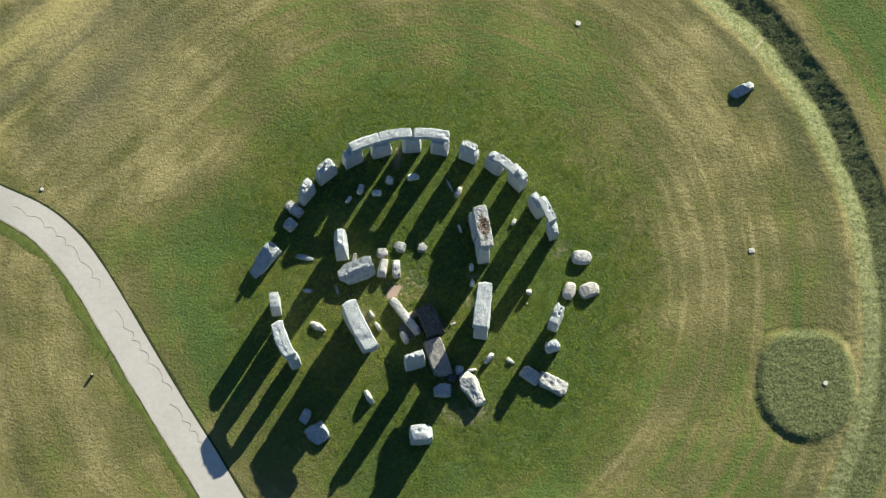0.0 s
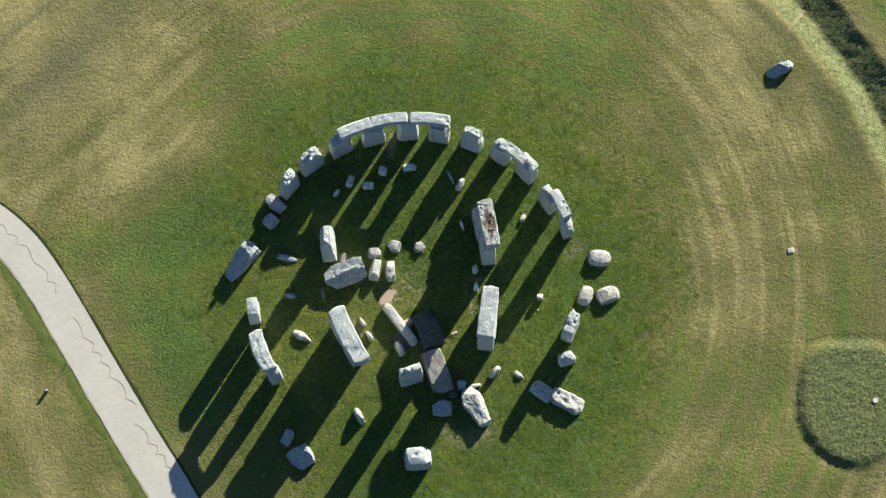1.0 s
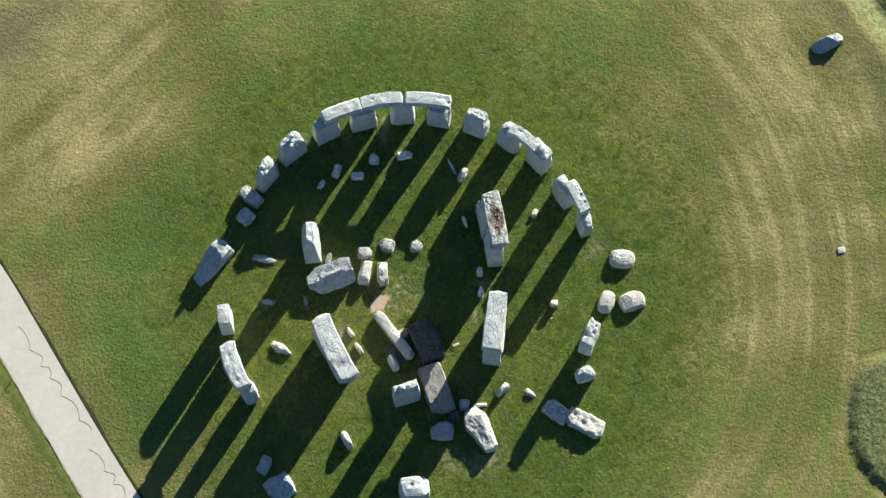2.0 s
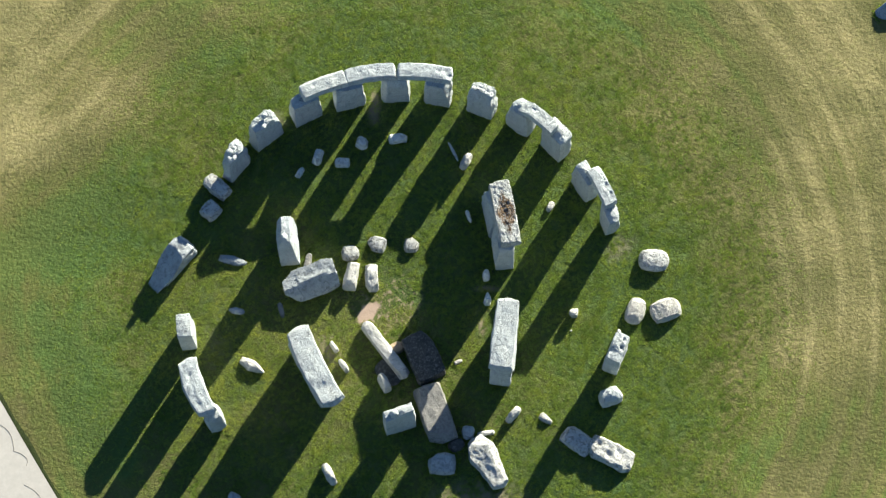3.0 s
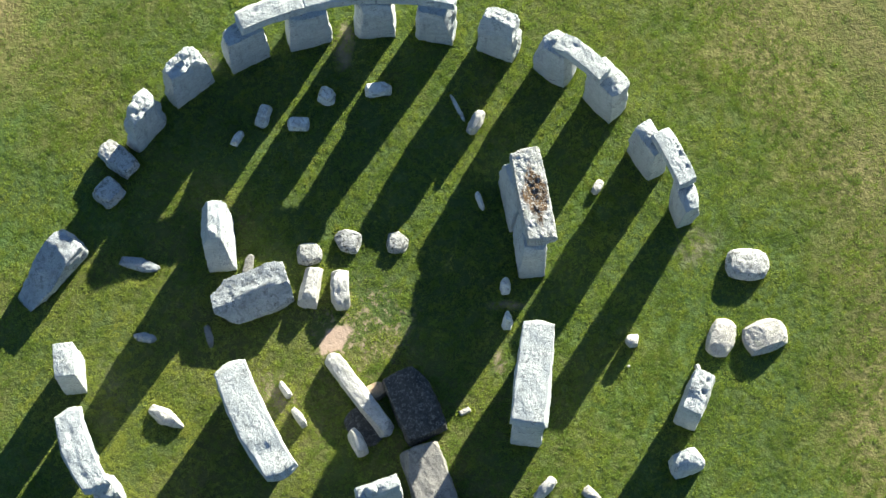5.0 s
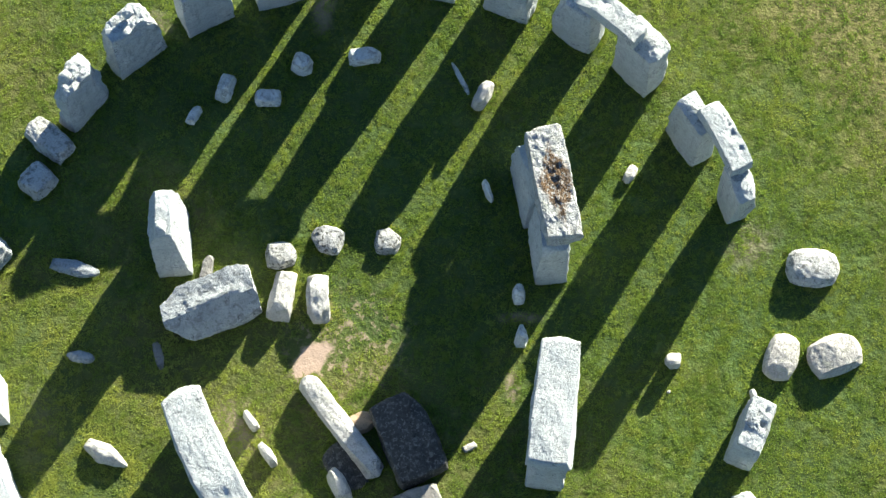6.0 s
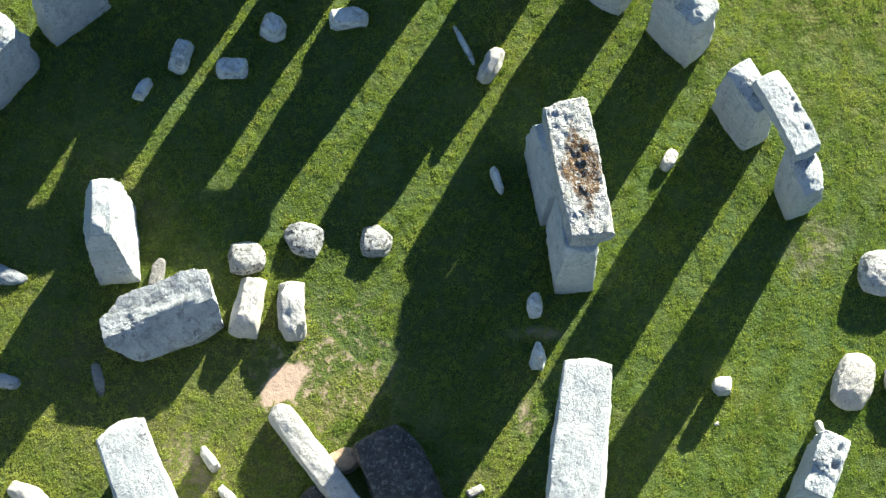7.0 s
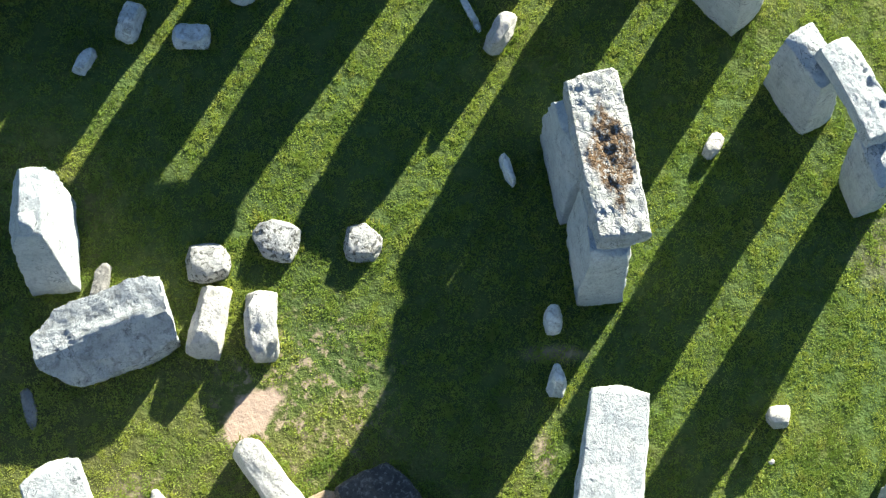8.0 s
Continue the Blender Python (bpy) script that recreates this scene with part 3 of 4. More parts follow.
stone("sarsen_lintel", "curved sarsen lintel with a crack across its top", -14.28, -7.20, (4.25, 1.5, 0.9), 113, z=4.07, category="lintel", group="lintels of the circle", taper=(0.04, 0.1), corners=(0.92, 1.0), soft=0.3, rough=0.05, chops=0, bend=8, dents=[(0.45, 0, 1, 0.2, 0.12), (-0.6, 0.3, 1, 0.2, 0.1)], n=30)

# the great trilithons
TRILITHON = "uprights of the great trilithons"
stone("trilithon_upright", "massive bulging sarsen upright of a trilithon", 6.54, 6.10, (2.70, 1.45, 5.1), 103, group=TRILITHON, corners=(0.84, 1.0), chops=3, taper=(0.12, 0.2), soft=0.18, rough=0.05, n=30)
stone("trilithon_upright", "massive squared sarsen upright of a trilithon", 7.09, 3.47, (2.30, 1.40, 5.1), 97, group=TRILITHON, corners=(0.84, 1.0), chops=3, taper=(0.08, 0.1), soft=0.16, rough=0.05, n=30)
stone("trilithon_lintel", "thick sarsen lintel with brown growth and deep furrows", 7.15, 4.98, (4.71, 1.56, 1.05), 101, SARSEN_MOSSY, z=5.07, furrows=0.04, category="lintel", group="lintels of the trilithons", taper=(0.03, 0.08), corners=(0.9, 1.0), soft=0.12, rough=0.06, chops=1, dents=[(0.1, 0, 1, 0.25, 0.06), (-0.12, 0.2, 1, 0.2, 0.06)], n=56)
stone("trilithon_upright", "tall straight sarsen upright of a trilithon", 7.2, -2.5, (2.1, 1.25, 5.65), 84, group=TRILITHON, corners=(0.84, 1.0), chops=3, taper=(0.06, 0.06), soft=0.15, n=30)
stone("trilithon_upright", "tall straight sarsen upright of a trilithon", 6.95, -5.05, (2.2, 1.5, 5.65), 84, group=TRILITHON, corners=(0.9, 1.0), chops=1, taper=(0.06, 0.02), soft=0.15, n=30)
stone("trilithon_lintel", "long pale sarsen lintel with a smooth top", 7.08, -3.80, (5.0, 1.74, 1.1), 84, wedge=-0.1, z=5.62, category="lintel", group="lintels of the trilithons", taper=(0.0, 0.04), corners=(0.9, 1.0), soft=0.19, rough=0.035, chops=1, n=30)
stone("trilithon_upright", "tall sarsen upright of a re-erected trilithon", -6.88, -4.40, (2.45, 1.3, 5.35), 119, group=TRILITHON, corners=(0.84, 1.0), chops=3, taper=(0.06, 0.08), n=30)
stone("trilithon_upright", "tall sarsen upright of a re-erected trilithon", -5.75, -6.60, (2.15, 1.25, 5.35), 119, group=TRILITHON, corners=(0.84, 1.0), chops=3, taper=(0.06, 0.08), n=30)
stone("trilithon_lintel", "long pale sarsen lintel with a stepped end", -6.05, -6.00, (6.0, 1.76, 1.05), 117, z=5.32, category="lintel", group="lintels of the trilithons", taper=(0.02, 0.06), corners=(0.97, 1.0), soft=0.26, rough=0.035, chops=0, bend=18, dents=[(-0.6, -0.7, 1, 0.45, 0.13), (-0.58, 0, 1, 0.45, 0.13), (-0.55, 0.7, 1, 0.45, 0.13)], n=30)
# built lower than its true 6.6 m, and shifted, to fit the camera's view
stone("trilithon_upright", "tallest sarsen upright, standing alone with a tenon on top", -0.20, -8.95, (2.25, 0.92, 5.2), 17.0, group=TRILITHON, corners=(0.84, 1.0), chops=3, taper=(0.06, 0.06), soft=0.14, dents=[(-0.2, -0.4, 1, 0.3, 0.15)], n=30)
stone("trilithon_upright", "pale sarsen upright with a sloping faceted top", -8.18, 3.97, (2.77, 1.48, 4.2), 96, group=TRILITHON, corners=(0.86, 1.0), chops=2, taper=(0.08, 0.15), soft=0.12, cuts=[(-0.14, -0.935, 0.325, 0.76), (-0.97, 0.05, 0.243, 0.78)], n=30)


def tenon(ob, x, y, z, r, seed):
    """The stub left on top of an upright for a lost lintel."""
    me = stone_mesh("tenon", (2.2 * r, 1.9 * r, 1.5 * r), SARSEN, seed, taper=(0.45, 0.45), soft=0.6, rough=0.05, chops=2, n=10)
    knob = new("tenon", me)
    knob.parent = ob
    knob.location = (x, y, z)
    return tagged(knob, "rounded stone tenon")


for ob in [o for o in scene.objects if o.name.startswith(("trilithon_upright", "sarsen_upright"))]:
    if ob["label"].startswith("tallest"):
        tenon(ob, -0.35, -0.05, 5.22, 0.30, 61)
    elif "faceted top" in ob["label"]:
        tenon(ob, -0.35, 0.15, 4.22, 0.30, 62)
    elif "notched top" in ob["label"]:
        tenon(ob, 0.25, 0.1, 4.42, 0.24, 63)
    elif "knobbly" in ob["label"]:
        tenon(ob, -0.25, 0.05, 4.40, 0.26, 64)

# fallen sarsens
FALLEN = "fallen sarsens"
for label, x, y, size, yaw, mat, tip, extra in (
    ("broken sarsen block lying half in shade", -13.41, 8.41, (2.15, 1.11, 0.95), -38, SARSEN_RUGGED, (0, 0), {"soft": 0.42, "taper": (0.06, 0.1), "chops": 1, "corners": (0.8, 0.95), "n": 30}),
    ("rounded broken sarsen block lying on the grass", -13.81, 6.69, (1.46, 1.26, 0.95), 45, SARSEN_RUGGED, (0, 0), {"soft": 0.5, "taper": (0.08, 0.1), "chops": 3, "n": 30}),
    ("long fallen sarsen with a round hollow at its end", -16.70, 2.47, (4.3, 1.8, 1.8), 52, SARSEN_SLATE, (0, 0), {"cuts": [(-0.8, 0.05, 0.6, 0.20), (-0.5, 0.85, 0, 0.85), (-0.5, -0.85, 0, 0.9)], "taper": (0, 0.1), "chops": 3, "dents": [(-0.70, 0.05, -0.60, 0.26, 0.24)], "n": 30}),
    ("broad fallen sarsen slab with a ridge along it", -6.56, 1.37, (3.93, 2.14, 1.6), 17, SARSEN_SLATE, (0, -3), {"taper": (0.0, 0.0), "soft": 0.12, "chops": 2, "corners": (0.86, 1.0), "cuts": [(-0.1, -0.70, 0.71, 0.58), (-0.2, 0, 0.98, 0.66), (-0.78, 0.62, 0, 1.05), (-0.8, -0.6, 0, 1.02), (0.5, -0.86, 0, 1.12)], "dents": [(k * 0.1, 0.02 + 0.012 * k, 0.72, 0.16, -0.09) for k in range(-6, 8)] + [(-0.15, -0.95, 0.1, 0.22, 0.2)], "n": 56}),
    ("very dark fallen sarsen slab flecked with pale lichen", 1.43, -4.08, (3.67, 2.22, 0.85), -65, SARSEN_DARK, (0, 0), {"taper": (0.06, 0.10), "soft": 0.14, "chops": 1, "corners": (0.9, 1.0), "rough": 0.05, "wedge": 0.05, "cuts": [(-0.62, 0.78, 0, 1.12), (-0.85, -0.5, 0, 1.25)], "n": 30, "dents": [(0.1, 0.35, 1, 0.14, 0.12), (0.62, 0.3, 1, 0.16, 0.14), (-0.35, -0.2, 1, 0.12, 0.06)]}),
    ("grey fallen sarsen slab lying beside a darker one", 2.29, -8.17, (4.36, 2.10, 1.0), -71, SARSEN_GREY, (0, 2), {"taper": (0.05, 0.08), "soft": 0.12, "chops": 2, "rough": 0.04, "corners": (0.82, 0.98), "n": 30}),
    ("fallen sarsen block narrowing to a point", 5.98, -11.64, (4.05, 1.96, 1.0), -60, SARSEN_RUGGED, (0, 3), {"taper": (0.1, 0.2), "chops": 5, "wedge": -0.3, "n": 30}),
    ("flat low sarsen fragment in the grass", 2.79, -11.70, (2.04, 1.63, 0.6), 0, SARSEN_SLATE, (0, 0), {"soft": 0.45, "corners": (0.62, 0.85)}),
    ("pitted end of a fallen sarsen in half shade", 12.27, -10.05, (2.45, 1.56, 0.62), -35, SARSEN_RUGGED, (0, 0), {"rough": 0.1, "n": 30, "soft": 0.34, "dents": [(0, 0, 1, 0.3, 0.25), (0.4, 0.5, 1, 0.2, 0.2)]}),
    ("long rough fallen sarsen with hollows on top", 14.57, -10.99, (3.55, 1.77, 0.7), -27, SARSEN_RUGGED, (0, 0), {"rough": 0.09, "n": 30, "soft": 0.3, "dents": [(-0.6, 0.3, 1, 0.2, 0.2), (-0.1, -0.2, 1, 0.25, 0.2), (0.3, 0.4, 1, 0.2, 0.15)]}),
    ("oblong low sarsen lying on the grass", -11.95, -14.67, (2.02, 1.04, 0.7), 65, SARSEN_SLATE, (0, 0), {"chops": 3, "cuts": [(-0.81, 0.06, 0.58, 0.10)]}),
    ("large flat-topped fallen sarsen with a lit edge", -10.58, -16.50, (2.34, 2.28, 1.0), 30, SARSEN_SLATE, (0, 0), {"chops": 3, "cuts": [(-0.67, -0.33, 0.65, 0.10)], "n": 30}),
    ("rounded sarsen boulder outside the circle", 17.92, 3.00, (2.14, 1.63, 0.70), -5.0, SARSEN_RUGGED, (0, 0), {"soft": 0.75, "chops": 3, "rough": 0.035, "n": 30}),
    ("low speckled sarsen boulder outside the circle", 16.54, -0.72, (1.96, 1.37, 0.62), 70.0, SARSEN_WARM, (0, 0), {"soft": 0.7, "chops": 3, "rough": 0.025, "n": 30}),
    ("smooth sarsen boulder outside the circle", 18.69, -0.64, (2.22, 1.67, 0.72), 20.0, SARSEN_WARM, (0, 0), {"soft": 0.6, "chops": 1, "rough": 0.02, "n": 30}),
    ("lone low sarsen in a hollow near the ditch", 35.95, 22.15, (2.95, 1.13, 0.85), 28, SARSEN_SLATE, (0, 0), {"cuts": [(-0.78, -0.22, 0.58, 0.28)], "chops": 3, "soft": 0.5, "n": 30}),
):
    kw = {"taper": (0.15, 0.22), "soft": 0.3, "corners": (0.7, 0.95), "rough": 0.06, "chops": 6, **extra}
    stone("fallen_sarsen", label, x, y, size, yaw, mat, tip=tip, category="fallen stone", group=FALLEN, **kw)

# bluestones
for label, x, y, size, yaw, mat, extra in (
    ("small bluestone stub in the shade of the circle", -7.50, 9.53, (0.89, 0.41, 0.5), 60, BLUESTONE, {}),
    ("leaning grey bluestone in the shade", -6.19, 10.71, (1.17, 0.64, 1.0), 72, BLUESTONE, {}),
    ("low oblong bluestone in the shade", -4.40, 10.31, (1.10, 0.77, 0.6), 0, BLUESTONE, {}),
    ("squarish bluestone standing in the shade", -3.05, 11.74, (0.81, 0.94, 1.0), 70, BLUESTONE, {}),
    ("flat-topped bluestone beside the lintelled uprights", -0.44, 12.10, (1.43, 0.72, 0.7), 5, BLUESTONE, {}),
    ("round bluestone boulder with dark lichen", -1.88, 4.22, (1.34, 1.21, 0.46), -15.0, BLUESTONE_MOTTLED, {"soft": 0.55, "chops": 8, "rough": 0.045, "n": 22}),
    ("squat bluestone boulder with a bright corner", 0.57, 4.14, (1.14, 1.15, 0.42), 90.0, BLUESTONE_MOTTLED, {"soft": 0.5, "chops": 8, "rough": 0.045, "n": 22}),
    ("dark mottled bluestone boulder", -3.82, 3.53, (1.24, 1.16, 0.55), 0.0, BLUESTONE_MOTTLED, {"soft": 0.6, "chops": 8, "rough": 0.045, "n": 22}),
    ("pale leaning bluestone in a gap of sunlight", 4.56, 10.41, (1.44, 0.63, 1.3), 58, BLUESTONE_PALE, {"tip": (0, -12), "taper": (0.3, 0.3)}),
    ("thin bluestone stub beside the trilithon", 4.68, 6.27, (1.01, 0.29, 0.7), 110, BLUESTONE, {}),
    ("small pale bluestone at the edge of a shadow", 10.58, 7.04, (0.81, 0.46, 0.36), 65.0, BLUESTONE_PALE, {}),
    ("long low bluestone lying in the grass", -12.31, 3.09, (2.25, 0.72, 0.24), -15, SARSEN_SLATE, {"soft": 0.85, "corners": (0.55, 0.75)}),
    ("flat bluestone stub lying in shade", -11.84, -0.67, (1.1, 0.5, 0.22), -10, SARSEN_SLATE, {"soft": 0.85}),
    ("pointed bluestone shaped like a wedge", -10.64, -4.69, (2.14, 0.90, 0.45), -30, BLUESTONE_PALE, {"taper": (0.35, 0.4), "wedge": -0.75, "chops": 4}),
    ("tall pale bluestone block beside a fallen slab", -3.71, 1.85, (2.18, 1.02, 0.9), 80, BLUESTONE_PALE, {"soft": 0.18}),
    ("squared bluestone block with a ridged face", -2.25, 1.71, (2.14, 0.97, 0.86), 92, BLUESTONE_PALE, {"soft": 0.18}),
    ("narrow brownish bluestone stub behind a fallen slab", -6.83, 2.98, (1.20, 0.50, 0.28), 78, SARSEN_GREY, {}),
    ("low sunken bluestone in the shade", -8.68, -0.62, (1.3, 0.42, 0.08), -75, SARSEN_GREY, {}),
    ("small pale bluestone on worn soil", -4.90, -3.32, (0.96, 0.39, 0.7), -55, BLUESTONE_PALE, {}),
    ("small pale bluestone near the trilithon", -4.18, -4.71, (1.21, 0.42, 0.75), -55, BLUESTONE_PALE, {}),
    ("small upright bluestone beside fallen slabs", -1.31, -5.98, (1.47, 0.68, 1.3), -65, BLUESTONE_PALE, {}),
    ("slim bluestone pillar in the shade", 5.92, 1.87, (0.78, 0.52, 1.0), 90, BLUESTONE, {}),
    ("pointed bluestone pillar in the shade", 6.03, 0.18, (1.06, 0.52, 1.05), 90, BLUESTONE, {"taper": (0.5, 0.5), "wedge": -0.7, "soft": 0.2, "chops": 2}),
    ("tiny stone fragment in the grass", 3.92, -4.38, (0.62, 0.34, 0.14), 30, SARSEN_WARM, {}),
    ("small white-topped bluestone alone in the grass", 12.13, -0.89, (0.67, 0.64, 0.8), 0, BLUESTONE_PALE, {"soft": 0.4}),
    ("narrow leaning bluestone lit along its edge", 7.79, -8.20, (1.49, 0.60, 0.9), 50, BLUESTONE_PALE, {"taper": (0.3, 0.35)}),
    ("low pointed bluestone by a tuft of dry grass", 10.08, -8.51, (1.2, 0.6, 0.32), -35.0, SARSEN_WARM, {"taper": (0.55, 0.5), "wedge": -0.4}),
    ("round dark stone between fallen slabs", 4.60, -9.45, (0.89, 1.07, 0.55), 0, SARSEN_SLATE, {"soft": 0.5}),
    ("tan slab end wedged between fallen stones", -0.45, -3.4, (1.5, 0.9, 0.4), 20, TAN_STONE, {}),
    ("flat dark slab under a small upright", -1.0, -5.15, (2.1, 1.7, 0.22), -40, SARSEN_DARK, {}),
    ("thin pale stone strip at a slab's end", 5.85, -9.5, (1.3, 0.4, 0.3), 10, BLUESTONE_PALE, {}),
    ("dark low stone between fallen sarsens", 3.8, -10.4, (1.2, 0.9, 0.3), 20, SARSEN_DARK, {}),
    # thin block added to stand for a pale streak on the grass
    ("thin pale blue-grey strip sunk in the ground", 3.58, 11.21, (1.7, 0.26, 0.1), -62, BLUESTONE, {}),
    ("slim pale stub beside a holed upright", 15.35, -2.27, (0.5, 0.26, 0.5), 110, BLUESTONE_PALE, {}),
    ("tiny white stone lying loose in the grass", 11.96, -2.11, (0.22, 0.16, 0.08), 20, BLUESTONE_PALE, {}),
    ("slim leaning bluestone with a lit edge", -5.13, -12.44, (1.9, 0.65, 1.0), -62, BLUESTONE_PALE, {"taper": (0.5, 0.3)}),
):
    kw = {"taper": (0.16, 0.2), "soft": 0.46, "rough": 0.07, "chops": 7, "corners": (0.62, 0.9), "n": 16, **extra}
    stone("bluestone", label, x, y, size, yaw, mat, category="bluestone", group="bluestones", **kw)
stone("bluestone_pillar", "long fallen bluestone pillar, half sunlit and half shaded", -1.24, -3.59, (4.95, 0.98, 0.85), -53, BLUESTONE_PALE, category="fallen stone", taper=(0.05, 0.2), soft=0.3, rough=0.04, chops=3, n=30)


# ---- small things ----
def part(name, bm, material, parent, label=""):
    """A bmesh as one mesh object under a thing."""
    me = bpy.data.meshes.new(name)
    bm.to_mesh(me)
    bm.free()
    me.materials.append(material)
    ob = new(name, me)
    ob.parent = parent
    return tagged(ob, label)


def rounded_box(sx, sy, sz, bevel, at=(0, 0, 0)):
    bm = bmesh.new()
    bmesh.ops.create_cube(bm, size=1.0, matrix=Matrix.Translation(at) @ Matrix.Diagonal((sx, sy, sz, 1)))
    bmesh.ops.bevel(bm, geom=bm.edges[:], offset=bevel, segments=2, affect="EDGES", profile=0.6)
    return bm


def disc(radius, height, at=(0, 0, 0), sides=20):
    bm = bmesh.new()
    bmesh.ops.create_cone(bm, cap_ends=True, segments=sides, radius1=radius, radius2=radius * 0.96, depth=height, matrix=Matrix.Translation(at))
    bmesh.ops.bevel(bm, geom=[e for e in bm.edges if not e.is_boundary and e.calc_face_angle(0) > 0.7], offset=min(0.02, height * 0.3), segments=2, affect="EDGES")
    return bm


def stand(name, label, category, x, y, yaw=0, group=""):
    ob = new(name)
    ob.matrix_world = pose(x, y, float(ground_height(np.array(x), np.array(y))), 0, 0, yaw)
    return tagged(ob, label, category, group)


for x, y, r in ((17.92, 30.05, 0.3), (43.91, -10.99, 0.26), (-41.18, 10.81, 0.2)):
    marker = stand("ground_marker", "round white concrete marker set in the turf", "marker", x, y, group="round markers")
    part("disc", disc(r, 0.16, (0, 0, 0.03)), CONCRETE, marker)
slab = stand("ground_slab", "small square concrete slab set in dry grass", "marker", 36.48, 3.83, 8)
part("slab", rounded_box(0.62, 0.5, 0.16, 0.02, (0, 0, 0.02)), CONCRETE, slab)
part("cover", rounded_box(0.4, 0.3, 0.03, 0.01, (0, 0, 0.115)), PATH, slab, "paler inset cover")
stake = stand("marker_stake", "low dark green stake with a white cap in grass", "stake", -34.92, -10.06, 30)
part("post", rounded_box(0.34, 0.2, 0.55, 0.03, (0, 0, 0.2)), GREEN_PAINT, stake)
part("cap", rounded_box(0.2, 0.16, 0.08, 0.02, (0.05, 0, 0.515)), CONCRETE, stake, "white cap")
peg = stand("rope_peg", "thin dark green peg at the path edge", "stake", -33.18, -7.57, 0)
part("pin", disc(0.035, 0.6, (0, 0, 0.27), 10), GREEN_PAINT, peg)
part("eye", disc(0.06, 0.05, (0, 0, 0.58), 12), GREEN_PAINT, peg, "rope eye on top")

# scalloped joints in the path's surface
def joint_line(first, last, off_a, off_b, bows, seed):
    g = np.random.default_rng(seed)
    i = np.linspace(first, last, 160)
    base = np.stack([np.interp(i, np.arange(m), PATH_LINE[:, k]) for k in (0, 1)], -1)
    d = np.gradient(base, axis=0)
    d /= np.linalg.norm(d, axis=1)[:, None]
    s = np.linspace(0, bows, 160)
    s = s + 0.25 * np.sin(s * 1.7 + seed)
    off = np.linspace(off_a, off_b, 160) + 0.5 * np.abs(np.sin(s * math.pi)) + 0.04 * np.sin(s * 9)
    return base + np.stack([-d[:, 1], d[:, 0]], -1) * off[:, None]


for first, last, a0, a1, bows, seed in ((30, 76, -0.2, 0.3, 7, 1), (86, 126, 0.2, 1.1, 6, 2), (130, 150, 0.4, 0.9, 3, 3)):
    tagged(new("path_joint", strip("path_joint", joint_line(first, last, a0, a1, bows, seed), 0.02, -0.02, 0.066, 0.03, PATH_CRACK)), "thin dark scalloped joint in the path surface", "path joint", kind="structure")


# ---- grass blades round the stones ----
def tufts(name, cx, cy, tall_of, blades, material, g, spread=(0.3, 1.2), loose=0.03, broad=(0.018, 0.040)):
    """Tufts of blades at those places, each tuft's blades rooted within reach of one another."""
    k = len(cx) * blades
    rx = np.repeat(cx, blades) + g.normal(0, loose, k)
    ry = np.repeat(cy, blades) + g.normal(0, loose, k)
    root = np.stack([rx, ry, ground_height(rx, ry) - 0.015], -1)
    turn = g.uniform(0, 2 * math.pi, k)
    tall = np.repeat(tall_of * g.uniform(0.75, 1.25, len(cx)), blades) * g.uniform(0.7, 1.2, k)
    side = np.stack([np.cos(turn), np.sin(turn), np.zeros_like(turn)], -1) * g.uniform(*broad, k)[:, None]
    lean = np.stack([np.cos(turn + 1.57), np.sin(turn + 1.57), np.zeros_like(turn)], -1) * (g.uniform(*spread, k) * tall)[:, None]
    tip = root + lean + side * 0.5 + np.array([0, 0, 1]) * tall[:, None]
    pts = np.stack([root, root + side, tip], 1).reshape(-1, 3)
    return mesh_from(name, pts, np.arange(3 * k).reshape(-1, 3), material, False)


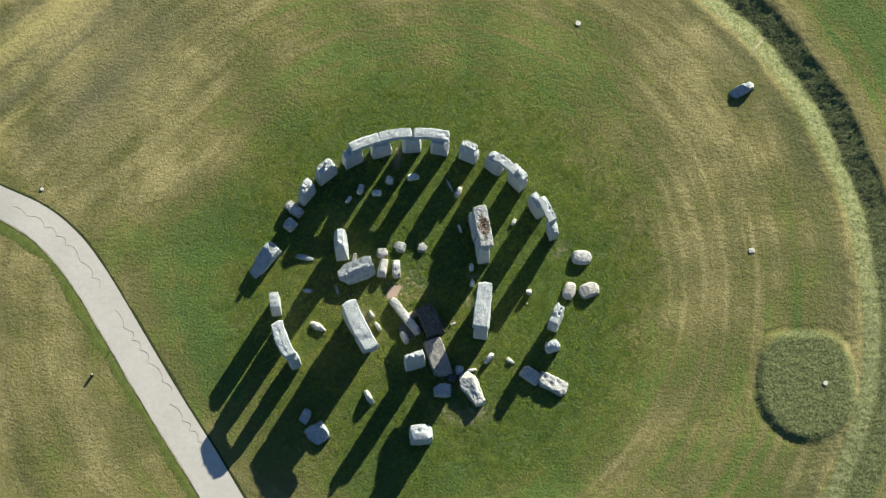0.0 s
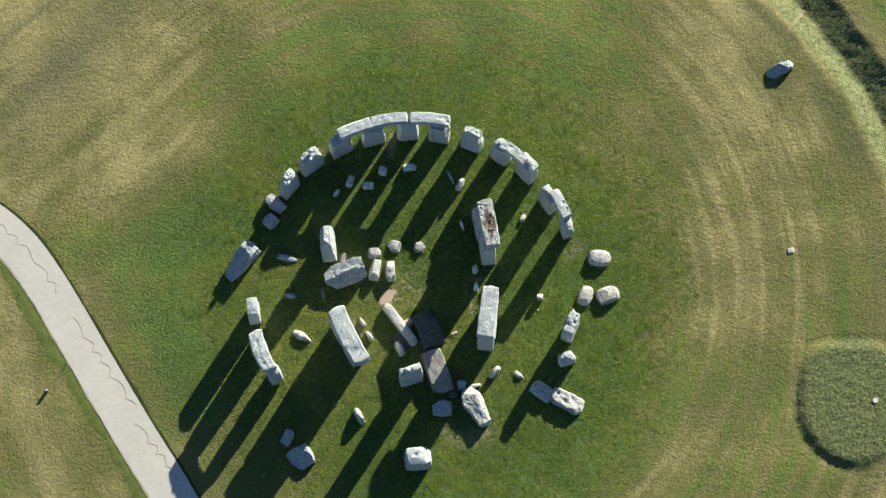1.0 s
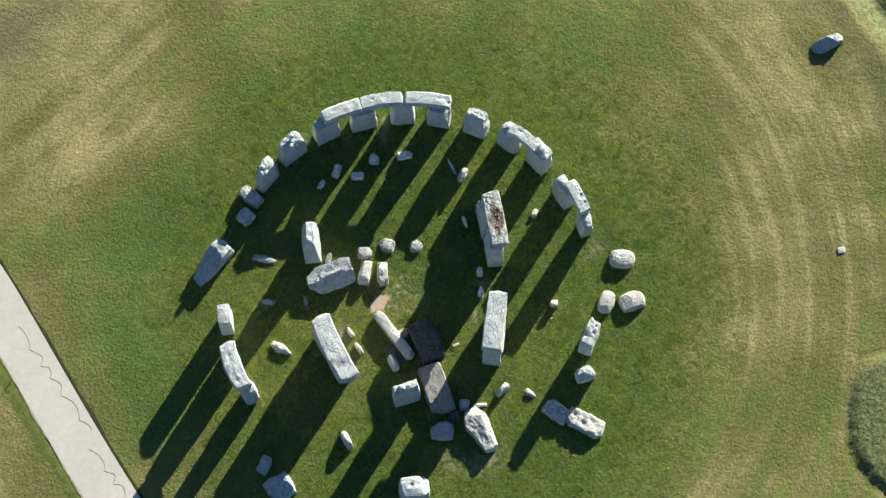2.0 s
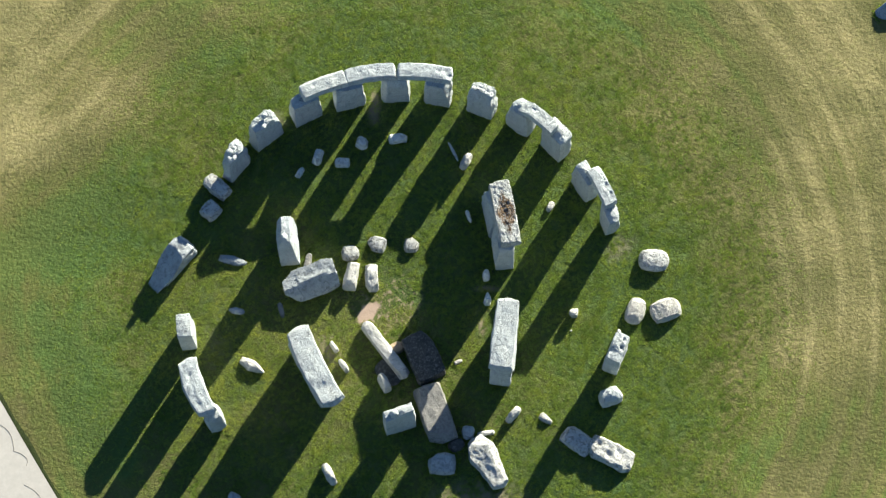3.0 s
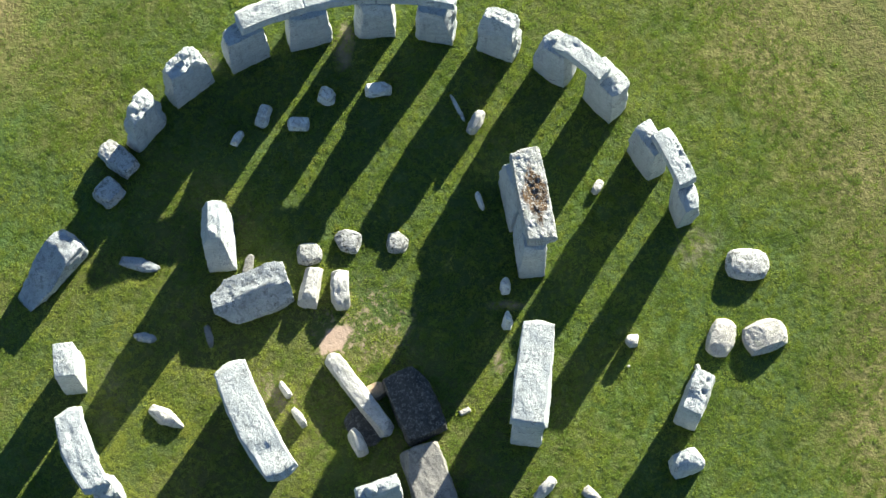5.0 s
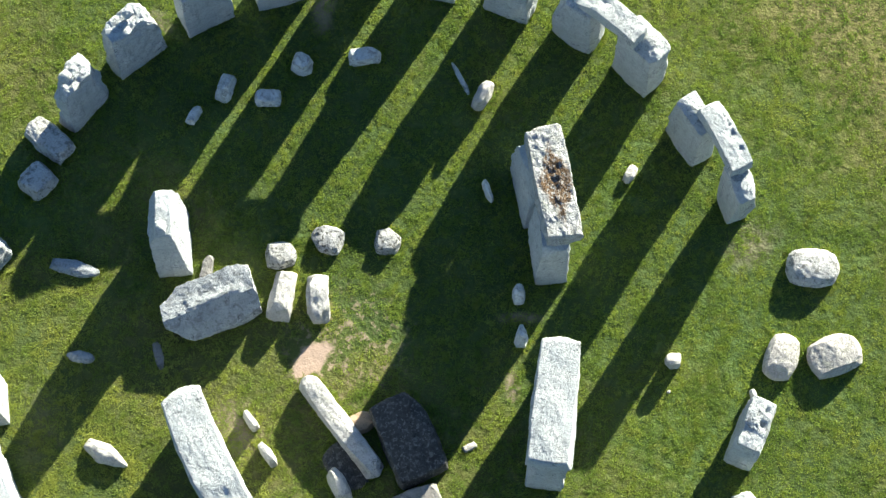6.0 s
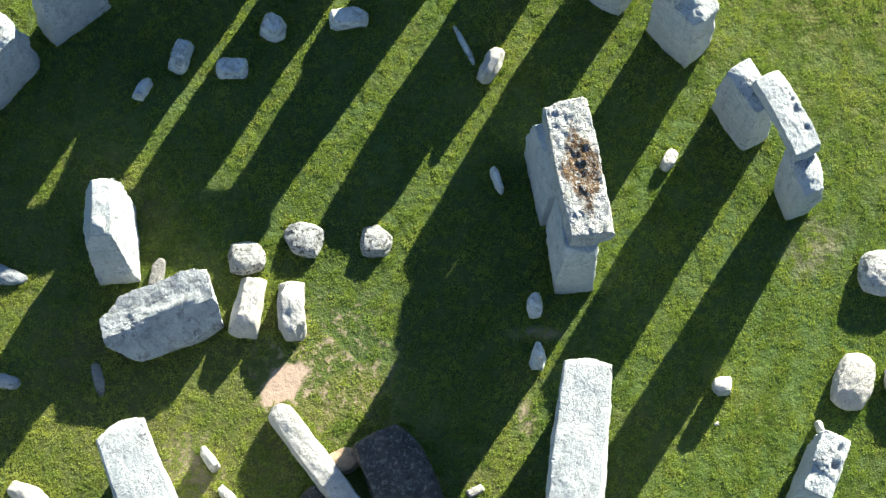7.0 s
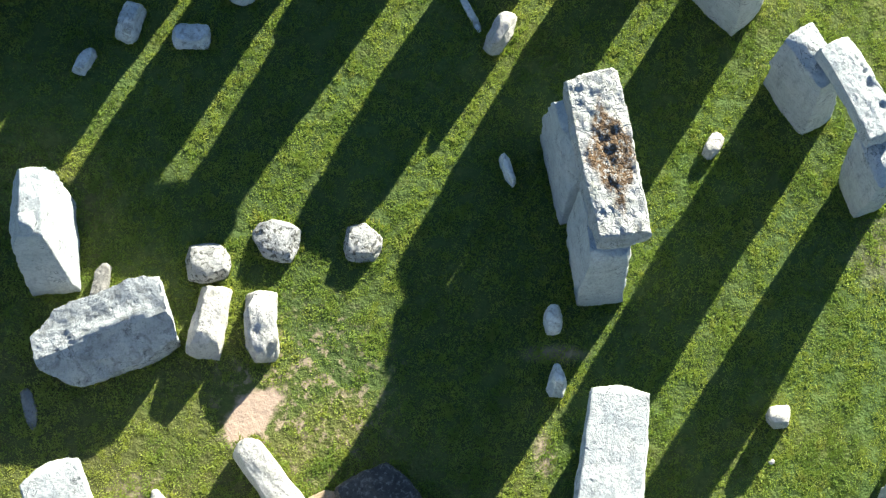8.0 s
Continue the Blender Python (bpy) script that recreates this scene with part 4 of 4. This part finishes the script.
def patches(x, y, size, seed):
    """Smooth random patches of about that size in metres, from 0 to 1."""
    grid = np.random.default_rng(seed).uniform(0, 1, (256, 256))
    u, v = x / size + 1000.0, y / size + 1000.0
    i, j = np.floor(u).astype(int), np.floor(v).astype(int)
    fu, fv = u - i, v - j
    fu, fv = fu * fu * (3 - 2 * fu), fv * fv * (3 - 2 * fv)
    i, j, k, l = i % 256, j % 256, (i + 1) % 256, (j + 1) % 256
    return (grid[i, j] * (1 - fu) + grid[k, j] * fu) * (1 - fv) + (grid[i, l] * (1 - fu) + grid[k, l] * fu) * fv


def turf(count, reach, seed):
    """Short mown turf inside that reach, thinner where it is worn and further out."""
    g = np.random.default_rng(seed)
    rad, ang = reach * np.sqrt(g.uniform(0, 1, count)), g.uniform(0, 2 * math.pi, count)
    cx, cy = rad * np.cos(ang) + 2.0, rad * np.sin(ang)
    worn = (np.hypot((cx + 2.5) / 1.0, (cy + 0.75) / 0.9) < 1) | ((np.hypot(cx + 1.0, cy + 0.1) < 2.0) & (g.uniform(0, 1, count) < 0.6))
    lush, clump, fleck = patches(cx, cy, 1.6, 5), patches(cx, cy, 0.42, 6), patches(cx, cy, 0.19, 7)
    clump = np.clip(0.5 + 2.3 * (0.45 * clump + 0.55 * fleck - 0.5), 0, 1)
    keep = ~worn & (g.uniform(0, 1, count) < (0.46 + 0.20 * lush + 0.34 * clump) * (1 - smooth(17, 29, rad)))
    return tufts("grass", cx[keep], cy[keep], 0.022 + 0.010 * lush[keep] + 0.056 * clump[keep], 6, BLADES, g, (0.35, 1.5), 0.045, (0.022, 0.046))


def fringe(seed):
    """Longer grass that the mower leaves at the foot of every stone."""
    g = np.random.default_rng(seed)
    xs, ys = [], []
    for x, y, length, width, yaw in STONES:
        n = int(55 * (length + width))
        a = g.uniform(0, 2 * math.pi, n)
        grow = np.abs(g.normal(0, 0.10, n))
        c, s = np.cos(a), np.sin(a)
        k = 1 / np.maximum(np.abs(c), np.abs(s)) ** 0.75
        u, v = (length / 2 * 0.96 * k * c + grow * c), (width / 2 * 0.96 * k * s + grow * s)
        t = radians(yaw)
        xs.append(x + u * math.cos(t) - v * math.sin(t))
        ys.append(y + u * math.sin(t) + v * math.cos(t))
    cx, cy = np.concatenate(xs), np.concatenate(ys)
    return tufts("long_grass", cx, cy, np.full(len(cx), 0.13), 4, FRINGE, g)


tagged(new("grass", turf(620000, 29.0, 21)), "short green grass tufts round the stones", "grass", kind="stuff")
tagged(new("long_grass", fringe(22)), "longer bright grass left at the foot of stones", "grass", kind="stuff")
